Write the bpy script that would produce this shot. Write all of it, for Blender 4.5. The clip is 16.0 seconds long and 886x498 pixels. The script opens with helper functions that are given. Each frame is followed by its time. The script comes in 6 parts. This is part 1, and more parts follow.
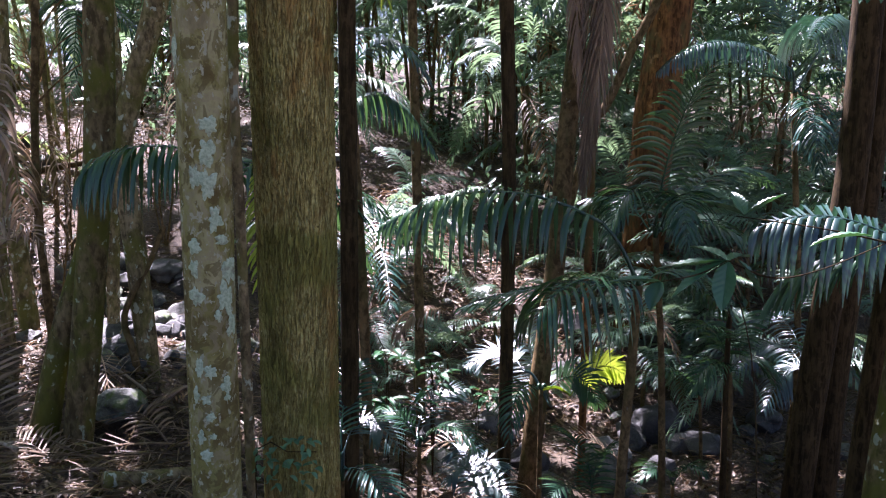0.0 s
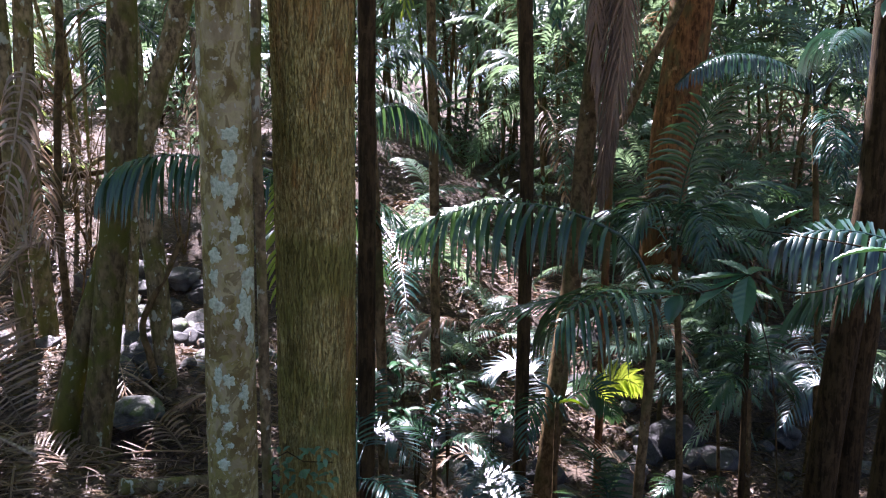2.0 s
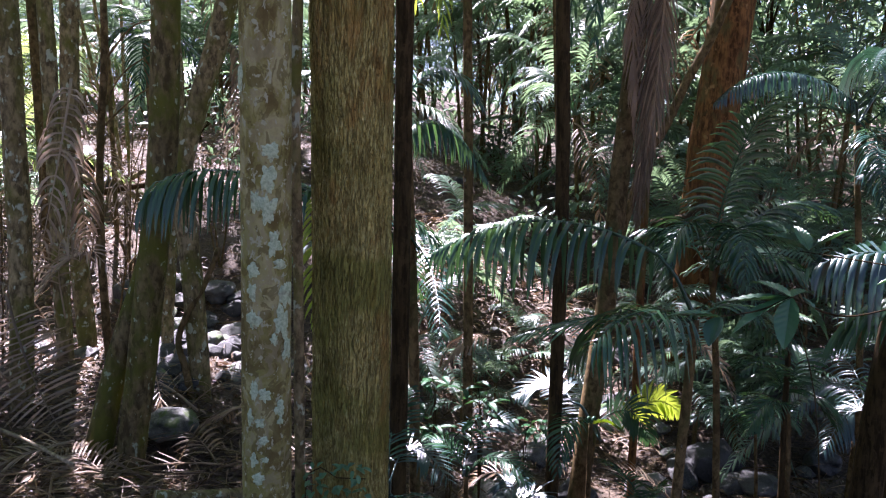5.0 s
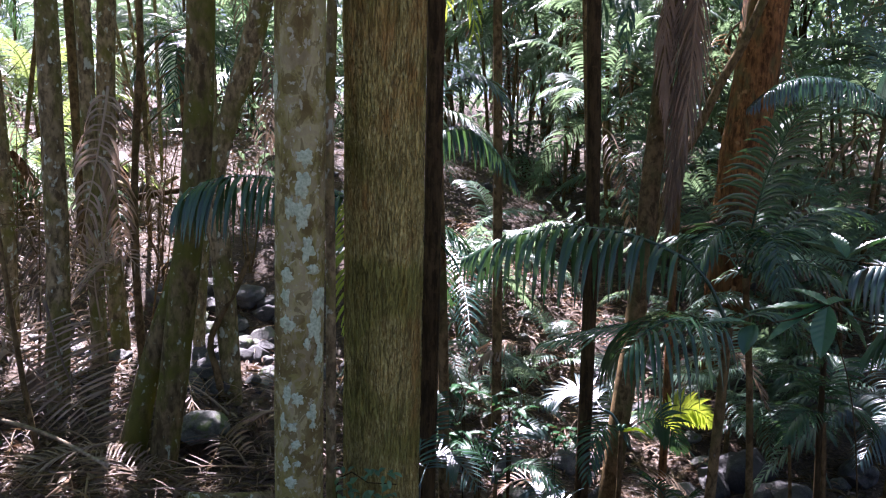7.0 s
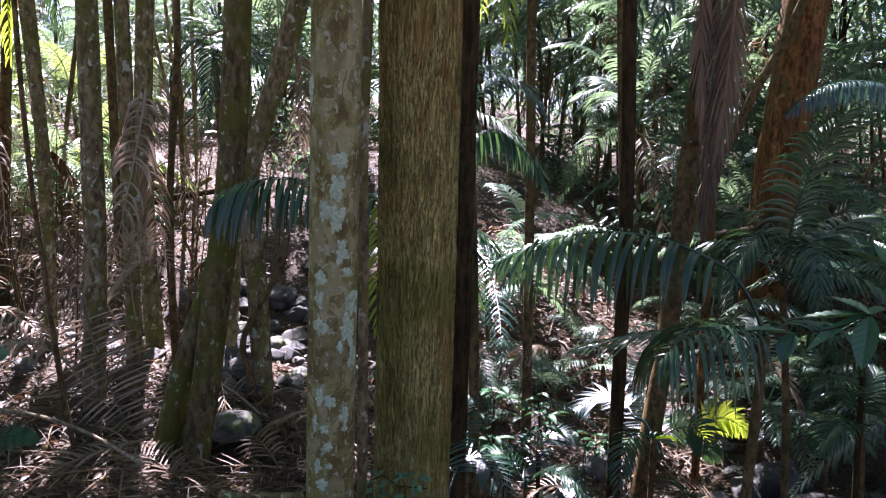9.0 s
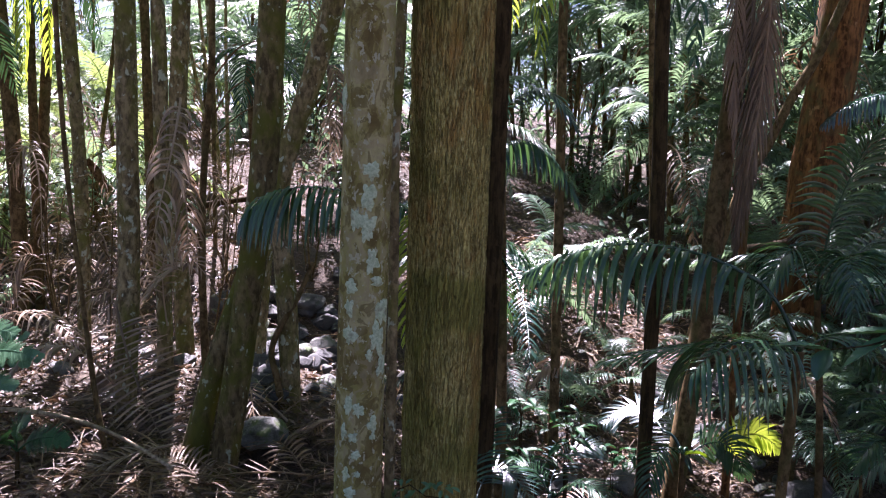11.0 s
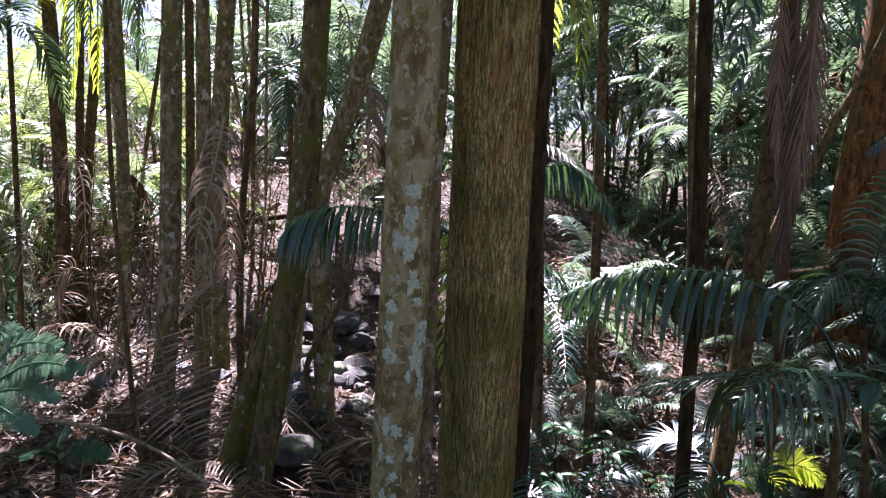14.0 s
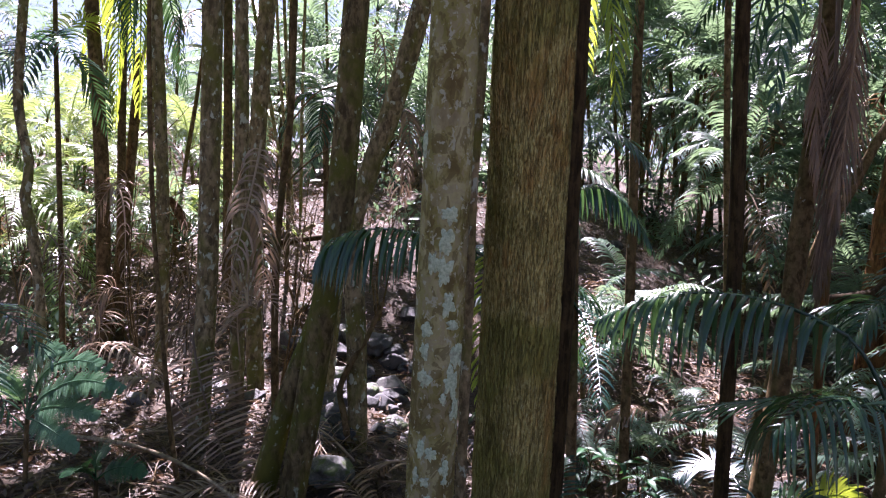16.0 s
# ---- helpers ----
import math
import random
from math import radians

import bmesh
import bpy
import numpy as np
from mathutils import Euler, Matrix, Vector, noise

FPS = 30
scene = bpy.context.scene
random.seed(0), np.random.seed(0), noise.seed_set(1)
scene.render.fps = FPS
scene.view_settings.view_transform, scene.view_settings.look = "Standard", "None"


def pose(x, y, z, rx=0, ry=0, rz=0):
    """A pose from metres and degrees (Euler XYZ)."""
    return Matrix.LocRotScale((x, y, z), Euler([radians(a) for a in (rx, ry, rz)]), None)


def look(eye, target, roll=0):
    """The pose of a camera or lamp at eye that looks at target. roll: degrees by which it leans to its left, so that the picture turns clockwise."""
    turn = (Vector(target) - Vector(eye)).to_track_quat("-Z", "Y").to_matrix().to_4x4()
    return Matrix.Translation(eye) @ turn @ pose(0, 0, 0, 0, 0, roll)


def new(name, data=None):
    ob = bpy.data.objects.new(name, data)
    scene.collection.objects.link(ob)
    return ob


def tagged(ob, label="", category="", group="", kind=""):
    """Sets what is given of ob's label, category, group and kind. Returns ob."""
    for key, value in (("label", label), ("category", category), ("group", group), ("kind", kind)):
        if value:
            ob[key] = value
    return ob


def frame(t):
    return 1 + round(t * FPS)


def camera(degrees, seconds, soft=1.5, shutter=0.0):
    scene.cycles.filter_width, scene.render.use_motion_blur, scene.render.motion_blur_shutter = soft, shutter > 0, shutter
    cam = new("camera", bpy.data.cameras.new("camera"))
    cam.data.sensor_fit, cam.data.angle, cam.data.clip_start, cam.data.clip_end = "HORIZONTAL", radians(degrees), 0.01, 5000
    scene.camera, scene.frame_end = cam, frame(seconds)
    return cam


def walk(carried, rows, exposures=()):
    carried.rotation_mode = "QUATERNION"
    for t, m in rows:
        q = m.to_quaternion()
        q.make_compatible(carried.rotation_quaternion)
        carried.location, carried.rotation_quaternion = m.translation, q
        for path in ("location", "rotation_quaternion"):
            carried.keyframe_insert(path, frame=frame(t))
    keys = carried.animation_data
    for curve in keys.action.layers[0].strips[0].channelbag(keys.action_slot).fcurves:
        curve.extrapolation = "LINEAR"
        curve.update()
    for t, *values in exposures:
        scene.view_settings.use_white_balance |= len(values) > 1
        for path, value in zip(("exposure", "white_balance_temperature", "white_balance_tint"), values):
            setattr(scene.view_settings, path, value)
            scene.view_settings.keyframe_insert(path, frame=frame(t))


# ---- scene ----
cam = camera(60.1, 16.0, 1.2)
PATH = [
    (0, (0.009, -0.022, 1.599), (0.005, 1.961, 1.34), -0.0),
    (0.5, (0.003, -0.021, 1.599), (-0.007, 1.963, 1.35), 0.0),
    (1, (0.002, -0.022, 1.6), (-0.02, 1.963, 1.358), 0.1),
    (1.5, (-0.002, -0.023, 1.601), (-0.035, 1.963, 1.364), 0.2),
    (2, (-0.005, -0.021, 1.602), (-0.048, 1.965, 1.37), 0.4),
    (2.5, (-0.007, -0.017, 1.604), (-0.062, 1.97, 1.379), 0.6),
    (3, (-0.011, -0.011, 1.605), (-0.08, 1.976, 1.39), 0.7),
    (3.5, (-0.012, -0.011, 1.606), (-0.095, 1.977, 1.4), 0.7),
    (4, (-0.016, -0.01, 1.605), (-0.114, 1.978, 1.406), 0.7),
    (6.5, (-0.038, -0.023, 1.605), (-0.211, 1.962, 1.423), 1.0),
    (7, (-0.043, -0.02, 1.606), (-0.238, 1.963, 1.429), 0.9),
    (7.5, (-0.048, -0.02, 1.607), (-0.263, 1.961, 1.434), 0.9),
    (8, (-0.053, -0.015, 1.608), (-0.286, 1.964, 1.436), 1.0),
    (8.5, (-0.056, -0.013, 1.608), (-0.308, 1.964, 1.437), 1.2),
    (9, (-0.059, -0.013, 1.611), (-0.33, 1.961, 1.439), 1.3),
    (11.5, (-0.074, -0.017, 1.611), (-0.431, 1.946, 1.468), 2.0),
    (12, (-0.079, -0.015, 1.613), (-0.449, 1.945, 1.473), 2.1),
    (12.5, (-0.081, -0.02, 1.615), (-0.461, 1.939, 1.479), 2.0),
    (13, (-0.088, -0.02, 1.617), (-0.479, 1.937, 1.488), 2.3),
    (13.5, (-0.096, -0.017, 1.618), (-0.502, 1.937, 1.5), 2.4),
    (14, (-0.101, -0.019, 1.62), (-0.527, 1.932, 1.518), 2.6),
    (14.5, (-0.105, -0.023, 1.622), (-0.556, 1.924, 1.536), 2.7),
    (15, (-0.107, -0.03, 1.625), (-0.581, 1.912, 1.553), 2.8),
    (15.5, (-0.111, -0.033, 1.625), (-0.603, 1.905, 1.566), 2.8),
    (16, (-0.112, -0.034, 1.625), (-0.621, 1.899, 1.575), 2.8),
]
walk(cam, [(t, look(eye, aim, lean)) for t, eye, aim, lean in PATH], [(0, 2.98, 5850, 37), (8, 2.90, 5880, 38), (16, 2.73, 5970, 43)])

# ---- light: high sun ahead, beyond the canopy, and a clear sky ----
SUN_FROM = Vector((-0.30, 0.62, 1.0)).normalized()
world = bpy.data.worlds.new("sky")
scene.world = world
world.use_nodes = True
wn = world.node_tree
sky = wn.nodes.new("ShaderNodeTexSky")
sky.sky_type = "NISHITA"
sky.sun_disc = False
sky.sun_elevation = math.asin(SUN_FROM.z)
sky.sun_rotation = math.atan2(SUN_FROM.x, SUN_FROM.y)
wn.links.new(sky.outputs[0], wn.nodes["Background"].inputs[0])
wn.nodes["Background"].inputs[1].default_value = 0.028
sun = new("sun", bpy.data.lights.new("sun", "SUN"))
sun.data.energy = 5.0
sun.data.angle = radians(0.55)
sun.data.color = (1.0, 0.96, 0.93)
sun.matrix_world = look(SUN_FROM * 60, (0, 0, 0))


# ---- materials ----
def nodes_of(name):
    m = bpy.data.materials.new(name)
    m.use_nodes = True
    nt = m.node_tree
    return m, nt, nt.nodes["Principled BSDF"]


def ramp(nt, fac, stops):
    r = nt.nodes.new("ShaderNodeValToRGB")
    els = r.color_ramp.elements
    while len(els) < len(stops):
        els.new(0.5)
    for e, (p, c) in zip(els, stops):
        e.position, e.color = p, (*c, 1)
    nt.links.new(fac, r.inputs[0])
    return r.outputs[0]


def coords(nt, scale, kind="Object"):
    tc = nt.nodes.new("ShaderNodeTexCoord")
    mp = nt.nodes.new("ShaderNodeMapping")
    mp.inputs["Scale"].default_value = scale
    nt.links.new(tc.outputs[kind], mp.inputs[0])
    return mp.outputs[0]


def noise_tex(nt, vec, scale, detail=4, rough=0.55, distort=0.0):
    n = nt.nodes.new("ShaderNodeTexNoise")
    n.inputs["Scale"].default_value = scale
    n.inputs["Detail"].default_value = detail
    n.inputs["Roughness"].default_value = rough
    n.inputs["Distortion"].default_value = distort
    nt.links.new(vec, n.inputs["Vector"])
    return n.outputs["Fac"]


def mixed(nt, fac, a, b, mode="MIX"):
    mx = nt.nodes.new("ShaderNodeMix")
    mx.data_type, mx.blend_type = "RGBA", mode
    if isinstance(fac, float):
        mx.inputs[0].default_value = fac
    else:
        nt.links.new(fac, mx.inputs[0])
    for k, v in ((6, a), (7, b)):
        if isinstance(v, tuple):
            mx.inputs[k].default_value = (*v, 1)
        else:
            nt.links.new(v, mx.inputs[k])
    return mx.outputs[2]


def bumped(nt, bsdf, height, strength, dist):
    b = nt.nodes.new("ShaderNodeBump")
    b.inputs["Strength"].default_value = strength
    b.inputs["Distance"].default_value = dist
    nt.links.new(height, b.inputs["Height"])
    nt.links.new(b.outputs[0], bsdf.inputs["Normal"])


def thresh(nt, fac, lo, hi):
    if lo > hi:
        return ramp(nt, fac, [(hi, (1, 1, 1)), (lo, (0, 0, 0))])
    return ramp(nt, fac, [(lo, (0, 0, 0)), (hi, (1, 1, 1))])


def bark(name, dark, light, moss=None, moss_at=0.6, lichen=None, lichen_at=0.66, grain=(30, 30, 3), bump=0.6, patch=9.0):
    m, nt, b = nodes_of(name)
    v = coords(nt, grain)
    fine = noise_tex(nt, v, 1.0, 6, 0.65)
    v1 = coords(nt, (1, 1, 0.6))
    col = ramp(nt, fine, [(0.4, dark), (0.6, light)])
    blotch = noise_tex(nt, v1, 24.0, 5, 0.6, 0.6)
    col = mixed(nt, thresh(nt, blotch, 0.53, 0.6), col, mixed(nt, 0.5, col, tuple(c * 1.25 for c in light)))
    col = mixed(nt, thresh(nt, blotch, 0.45, 0.38), col, mixed(nt, 0.5, col, dark))
    broad = noise_tex(nt, v1, 4.0, 4)
    col = mixed(nt, thresh(nt, broad, 0.35, 0.7), col, mixed(nt, 0.55, col, dark))
    if moss:
        mo = noise_tex(nt, v1, 5.5, 6, 0.6, 0.4)
        col = mixed(nt, thresh(nt, mo, moss_at - 0.1, moss_at + 0.06), col, mixed(nt, fine, tuple(c * 0.5 for c in moss), moss))
    if lichen:
        li = noise_tex(nt, coords(nt, (1, 1, 0.75)), patch, 5, 0.55, 0.3)
        li2 = noise_tex(nt, v1, 60.0, 3)
        col = mixed(nt, thresh(nt, li, lichen_at - 0.02, lichen_at + 0.02), col, mixed(nt, li2, tuple(c * 0.7 for c in lichen), lichen))
    nt.links.new(col, b.inputs["Base Color"])
    b.inputs["Roughness"].default_value = 0.85
    b.inputs["Specular IOR Level"].default_value = 0.1
    bumped(nt, b, fine, bump, 0.012)
    return m


def fissured_bark():
    """Golden olive bark in narrow wavy upright ridges with dark grooves between, orange-brown in zones, mossy in others."""
    m, nt, b = nodes_of("fissured_bark")
    v1 = coords(nt, (1, 1, 1))
    def ridged(scale, distort, lo, hi):
        n = noise_tex(nt, coords(nt, scale), 1.0, 2, 0.5, distort)
        return ramp(nt, n, [(0.5 - hi, (1, 1, 1)), (0.5 - lo, (0, 0, 0)), (0.5 + lo, (0, 0, 0)), (0.5 + hi, (1, 1, 1))])
    deep = ridged((74, 74, 3.0), 0.5, 0.0, 0.045)
    thin = ridged((125, 125, 5.0), 0.5, 0.0, 0.07)
    flake = noise_tex(nt, coords(nt, (130, 130, 48)), 1.0, 4, 0.65, 0.5)
    broad = noise_tex(nt, v1, 2.6, 4, 0.6)
    hue = noise_tex(nt, coords(nt, (1, 1, 0.3)), 8.0, 5, 0.65, 0.5)
    plate = ramp(nt, flake, [(0.34, (0.24, 0.195, 0.058)), (0.48, (0.35, 0.30, 0.095)), (0.58, (0.43, 0.39, 0.135)), (0.7, (0.56, 0.53, 0.25))])
    plate = mixed(nt, thresh(nt, hue, 0.5, 0.62), plate, mixed(nt, 0.68, plate, (0.3, 0.165, 0.045)))
    plate = mixed(nt, thresh(nt, broad, 0.47, 0.62), plate, mixed(nt, 0.7, plate, (0.15, 0.165, 0.03)))
    col = mixed(nt, thin, mixed(nt, 0.3, plate, (0.12, 0.085, 0.026)), plate)
    col = mixed(nt, deep, mixed(nt, 0.3, (0.075, 0.055, 0.018), plate), col)
    nt.links.new(col, b.inputs["Base Color"])
    b.inputs["Roughness"].default_value = 0.9
    b.inputs["Specular IOR Level"].default_value = 0.12
    bumped(nt, b, mixed(nt, 0.25, mixed(nt, 0.4, deep, thin), flake), 1.0, 0.013)
    return m


def mottled_bark():
    """Smooth trunk in sharp-edged blotches of olive, tan and purplish brown, with sparse small pale lichen spots."""
    m, nt, b = nodes_of("mottled_bark")
    v = coords(nt, (1, 1, 0.6))
    fine = noise_tex(nt, coords(nt, (70, 70, 45)), 1.0, 5, 0.65)
    n1 = noise_tex(nt, v, 9.0, 5, 0.6, 0.5)
    n2 = noise_tex(nt, coords(nt, (1, 1, 0.7)), 19.0, 4, 0.6, 0.9)
    n3 = noise_tex(nt, coords(nt, (1.1, 1, 0.8)), 42.0, 4, 0.6, 0.4)
    n4 = noise_tex(nt, v, 4.0, 4, 0.6)
    col = ramp(nt, n1, [(0.4, (0.135, 0.112, 0.038)), (0.46, (0.215, 0.192, 0.066)), (0.52, (0.27, 0.255, 0.095)), (0.58, (0.38, 0.365, 0.18))])
    col = mixed(nt, thresh(nt, n4, 0.46, 0.56), col, mixed(nt, 0.65, col, (0.2, 0.2, 0.05)))
    col = mixed(nt, thresh(nt, n2, 0.53, 0.555), col, mixed(nt, 0.6, col, (0.10, 0.074, 0.026)))
    col = mixed(nt, thresh(nt, n2, 0.45, 0.425), col, mixed(nt, 0.5, col, (0.3, 0.27, 0.16)))
    col = mixed(nt, thresh(nt, n3, 0.59, 0.61), col, (0.38, 0.40, 0.26))
    col = mixed(nt, fine, mixed(nt, 0.45, col, (0.06, 0.045, 0.022)), col)
    nt.links.new(col, b.inputs["Base Color"])
    b.inputs["Roughness"].default_value = 0.88
    b.inputs["Specular IOR Level"].default_value = 0.1
    bumped(nt, b, mixed(nt, 0.5, n2, fine), 0.5, 0.008)
    return m


def leaf_mat(name, dark, light, rough=0.35, through_light=0.35, glow=(0.25, 0.42, 0.04), per="object", dry=None, dry_at=0.75, spec=0.5):
    m, nt, b = nodes_of(name)
    if per == "object":
        rnd = nt.nodes.new("ShaderNodeObjectInfo").outputs["Random"]
    else:
        rnd = nt.nodes.new("ShaderNodeNewGeometry").outputs["Random Per Island"]
    v = coords(nt, (1, 1, 1))
    n1 = noise_tex(nt, v, 3.0, 3)
    add = nt.nodes.new("ShaderNodeMath")
    add.operation = "MULTIPLY_ADD"
    nt.links.new(rnd, add.inputs[0])
    add.inputs[1].default_value = 0.6
    sub = nt.nodes.new("ShaderNodeMath")
    sub.operation = "MULTIPLY_ADD"
    nt.links.new(n1, sub.inputs[0])
    sub.inputs[1].default_value = 0.8
    sub.inputs[2].default_value = -0.2
    nt.links.new(sub.outputs[0], add.inputs[2])
    stops = [(0.15, dark), (0.75, light)]
    if dry:
        stops += [(0.97, light), (1.0, dry)]
    col = ramp(nt, add.outputs[0], stops)
    spots = noise_tex(nt, v, 40.0, 3)
    col = mixed(nt, thresh(nt, spots, 0.62, 0.75), col, mixed(nt, 0.4, col, tuple(c * 0.45 for c in dark)))
    nt.links.new(col, b.inputs["Base Color"])
    b.inputs["Roughness"].default_value = rough
    b.inputs["Specular IOR Level"].default_value = spec
    tr = nt.nodes.new("ShaderNodeBsdfTranslucent")
    nt.links.new(mixed(nt, 0.65, col, glow), tr.inputs[0])
    mx = nt.nodes.new("ShaderNodeMixShader")
    mx.inputs[0].default_value = through_light
    nt.links.new(b.outputs[0], mx.inputs[1])
    nt.links.new(tr.outputs[0], mx.inputs[2])
    nt.links.new(mx.outputs[0], nt.nodes["Material Output"].inputs[0])
    return m


BARK_LICHEN = mottled_bark()
BARK_ROUGH = fissured_bark()
BARK_MOSSY = bark("mossy_bark", (0.05, 0.038, 0.016), (0.18, 0.142, 0.066), (0.11, 0.115, 0.022), 0.53, (0.29, 0.34, 0.22), 0.645, (26, 26, 10), 0.6, 24.0)
BARK_SPOT = bark("spotted_bark", (0.075, 0.058, 0.028), (0.3, 0.24, 0.125), (0.15, 0.15, 0.035), 0.57, (0.4, 0.44, 0.32), 0.615, (26, 26, 12), 0.6, 20.0)
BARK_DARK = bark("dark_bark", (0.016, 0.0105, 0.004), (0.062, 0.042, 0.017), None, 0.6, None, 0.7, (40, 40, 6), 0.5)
BARK_PALM = bark("palm_bark", (0.05, 0.033, 0.013), (0.175, 0.122, 0.055), (0.08, 0.078, 0.026), 0.62, (0.28, 0.27, 0.22), 0.7, (22, 22, 15), 0.5, 14.0)
BARK_RED = bark("reddish_bark", (0.05, 0.022, 0.008), (0.22, 0.105, 0.035), (0.12, 0.095, 0.035), 0.6, (0.3, 0.17, 0.07), 0.66, (26, 26, 5), 1.0, 7.0)
TWIG = bark("bare_wood", (0.13, 0.1, 0.062), (0.34, 0.28, 0.19), None, 0.6, None, 0.7, (40, 40, 40), 0.4)

LEAF_NEAR = leaf_mat("palm_leaf", (0.012, 0.04, 0.024), (0.034, 0.09, 0.042), 0.27, 0.15, (0.13, 0.28, 0.06), spec=0.5)
LEAF_BLUE = leaf_mat("glossy_palm_leaf", (0.012, 0.04, 0.038), (0.028, 0.08, 0.058), 0.22, 0.2, (0.12, 0.28, 0.05))
# blue tint of the base colour stands in for the sky's sheen
LEAF_GLAZE = leaf_mat("glazed_palm_leaf", (0.008, 0.03, 0.03), (0.019, 0.058, 0.048), 0.33, 0.08, (0.08, 0.24, 0.1), spec=0.8)
# palm leaf with backlight put into a brighter, yellower colour
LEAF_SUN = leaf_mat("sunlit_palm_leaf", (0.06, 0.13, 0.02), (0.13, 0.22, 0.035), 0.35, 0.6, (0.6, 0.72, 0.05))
LEAF_FAR = leaf_mat("understorey_leaf", (0.03, 0.08, 0.05), (0.085, 0.165, 0.1), 0.4, 0.36, (0.28, 0.42, 0.18), "island", spec=0.8)
# sunlit copy of the understorey leaf, its light put into the colour
LEAF_SUN_FAR = leaf_mat("sunlit_thicket_leaf", (0.06, 0.125, 0.03), (0.13, 0.21, 0.06), 0.33, 0.42, (0.38, 0.47, 0.12), "island")
LEAF_FERN = leaf_mat("fern_leaf", (0.06, 0.15, 0.08), (0.13, 0.26, 0.14), 0.4, 0.3, (0.25, 0.45, 0.12), spec=0.25)
LEAF_BROAD = leaf_mat("broad_leaf", (0.02, 0.07, 0.034), (0.045, 0.13, 0.055), 0.34, 0.07, (0.12, 0.34, 0.06), "object", spec=0.45)
LEAF_SHRUB = leaf_mat("shrub_leaf", (0.014, 0.05, 0.022), (0.032, 0.095, 0.038), 0.45, 0.1, (0.12, 0.34, 0.06), "object", spec=0.12)
LEAF_CANOPY = leaf_mat("canopy_leaf", (0.03, 0.08, 0.02), (0.08, 0.16, 0.03), 0.45, 0.35, (0.3, 0.5, 0.04), "island")
LEAF_DEAD = leaf_mat("dead_palm_leaf", (0.08, 0.055, 0.032), (0.34, 0.26, 0.175), 0.42, 0.2, (0.42, 0.31, 0.21), "object")
LEAF_DEAD_J = leaf_mat("withered_leaf", (0.035, 0.021, 0.009), (0.25, 0.165, 0.082), 0.6, 0.15, (0.4, 0.22, 0.1), "island")
LEAF_DEAD_RED = leaf_mat("rusty_dead_leaf", (0.05, 0.03, 0.013), (0.28, 0.185, 0.1), 0.48, 0.14, (0.3, 0.2, 0.12), "object")
LITTER = leaf_mat("litter_leaf", (0.022, 0.012, 0.0055), (0.15, 0.1, 0.052), 0.5, 0.1, (0.35, 0.2, 0.1), "island")


def rock_mat(name, dark, light, moss=None):
    m, nt, b = nodes_of(name)
    v = coords(nt, (1, 1, 1))
    n1 = noise_tex(nt, v, 2.5, 6, 0.6)
    n2 = noise_tex(nt, v, 22.0, 5, 0.6)
    col = ramp(nt, n1, [(0.38, dark), (0.62, light)])
    col = mixed(nt, thresh(nt, n2, 0.5, 0.64), col, mixed(nt, 0.5, col, tuple(c * 1.25 for c in light)))
    if moss:
        n3 = noise_tex(nt, v, 4.0, 5, 0.6)
        col = mixed(nt, thresh(nt, n3, 0.5, 0.6), col, moss)
    rnd = nt.nodes.new("ShaderNodeObjectInfo").outputs["Random"]
    col = mixed(nt, 1.0, col, ramp(nt, rnd, [(0.0, (0.62, 0.62, 0.64)), (1.0, (1.0, 0.98, 0.95))]), "MULTIPLY")
    nt.links.new(col, b.inputs["Base Color"])
    b.inputs["Roughness"].default_value = 0.7
    bumped(nt, b, n2, 0.5, 0.02)
    return m


ROCK = rock_mat("creek_stone", (0.05, 0.052, 0.045), (0.165, 0.165, 0.145))
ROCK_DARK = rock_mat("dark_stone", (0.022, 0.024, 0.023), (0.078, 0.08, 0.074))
ROCK_MOSS = rock_mat("mossy_stone", (0.055, 0.062, 0.05), (0.18, 0.19, 0.16), (0.07, 0.11, 0.025))


def soil_mat():
    m, nt, b = nodes_of("forest_soil")
    v = coords(nt, (1, 1, 1))
    n1 = noise_tex(nt, v, 1.2, 5, 0.6)
    n2 = noise_tex(nt, v, 30.0, 6, 0.7)
    col = ramp(nt, n2, [(0.38, (0.026, 0.016, 0.008)), (0.52, (0.08, 0.053, 0.027)), (0.65, (0.13, 0.095, 0.055))])
    col = mixed(nt, thresh(nt, n1, 0.4, 0.65), col, mixed(nt, 0.6, col, (0.05, 0.037, 0.028)))
    nt.links.new(col, b.inputs["Base Color"])
    b.inputs["Roughness"].default_value = 0.9
    bumped(nt, b, n2, 0.9, 0.03)
    return m


SOIL = soil_mat()


def lichen_mat():
    m, nt, b = nodes_of("pale_lichen")
    v = coords(nt, (1, 1, 1))
    n = noise_tex(nt, v, 90.0, 4, 0.65)
    n2 = noise_tex(nt, v, 25.0, 4, 0.6)
    col = ramp(nt, n, [(0.36, (0.25, 0.33, 0.20)), (0.6, (0.42, 0.51, 0.34))])
    col = mixed(nt, thresh(nt, n2, 0.55, 0.72), col, (0.16, 0.15, 0.09))
    nt.links.new(col, b.inputs["Base Color"])
    b.inputs["Roughness"].default_value = 0.95
    bumped(nt, b, n, 0.6, 0.004)
    return m


PALE_LICHEN = lichen_mat()


# ---- helpers for building ----
def part(name, me, mat, parent, label=""):
    if isinstance(me, bmesh.types.BMesh):
        d = bpy.data.meshes.new(name)
        me.to_mesh(d)
        me.free()
        me = d
    if mat and not me.materials:
        me.materials.append(mat)
    ob = new(name, me)
    ob.parent = parent
    if parent and parent.type == "EMPTY":
        ob.matrix_parent_inverse = Matrix.Translation(-parent.location)
    if label:
        tagged(ob, label)
    return ob


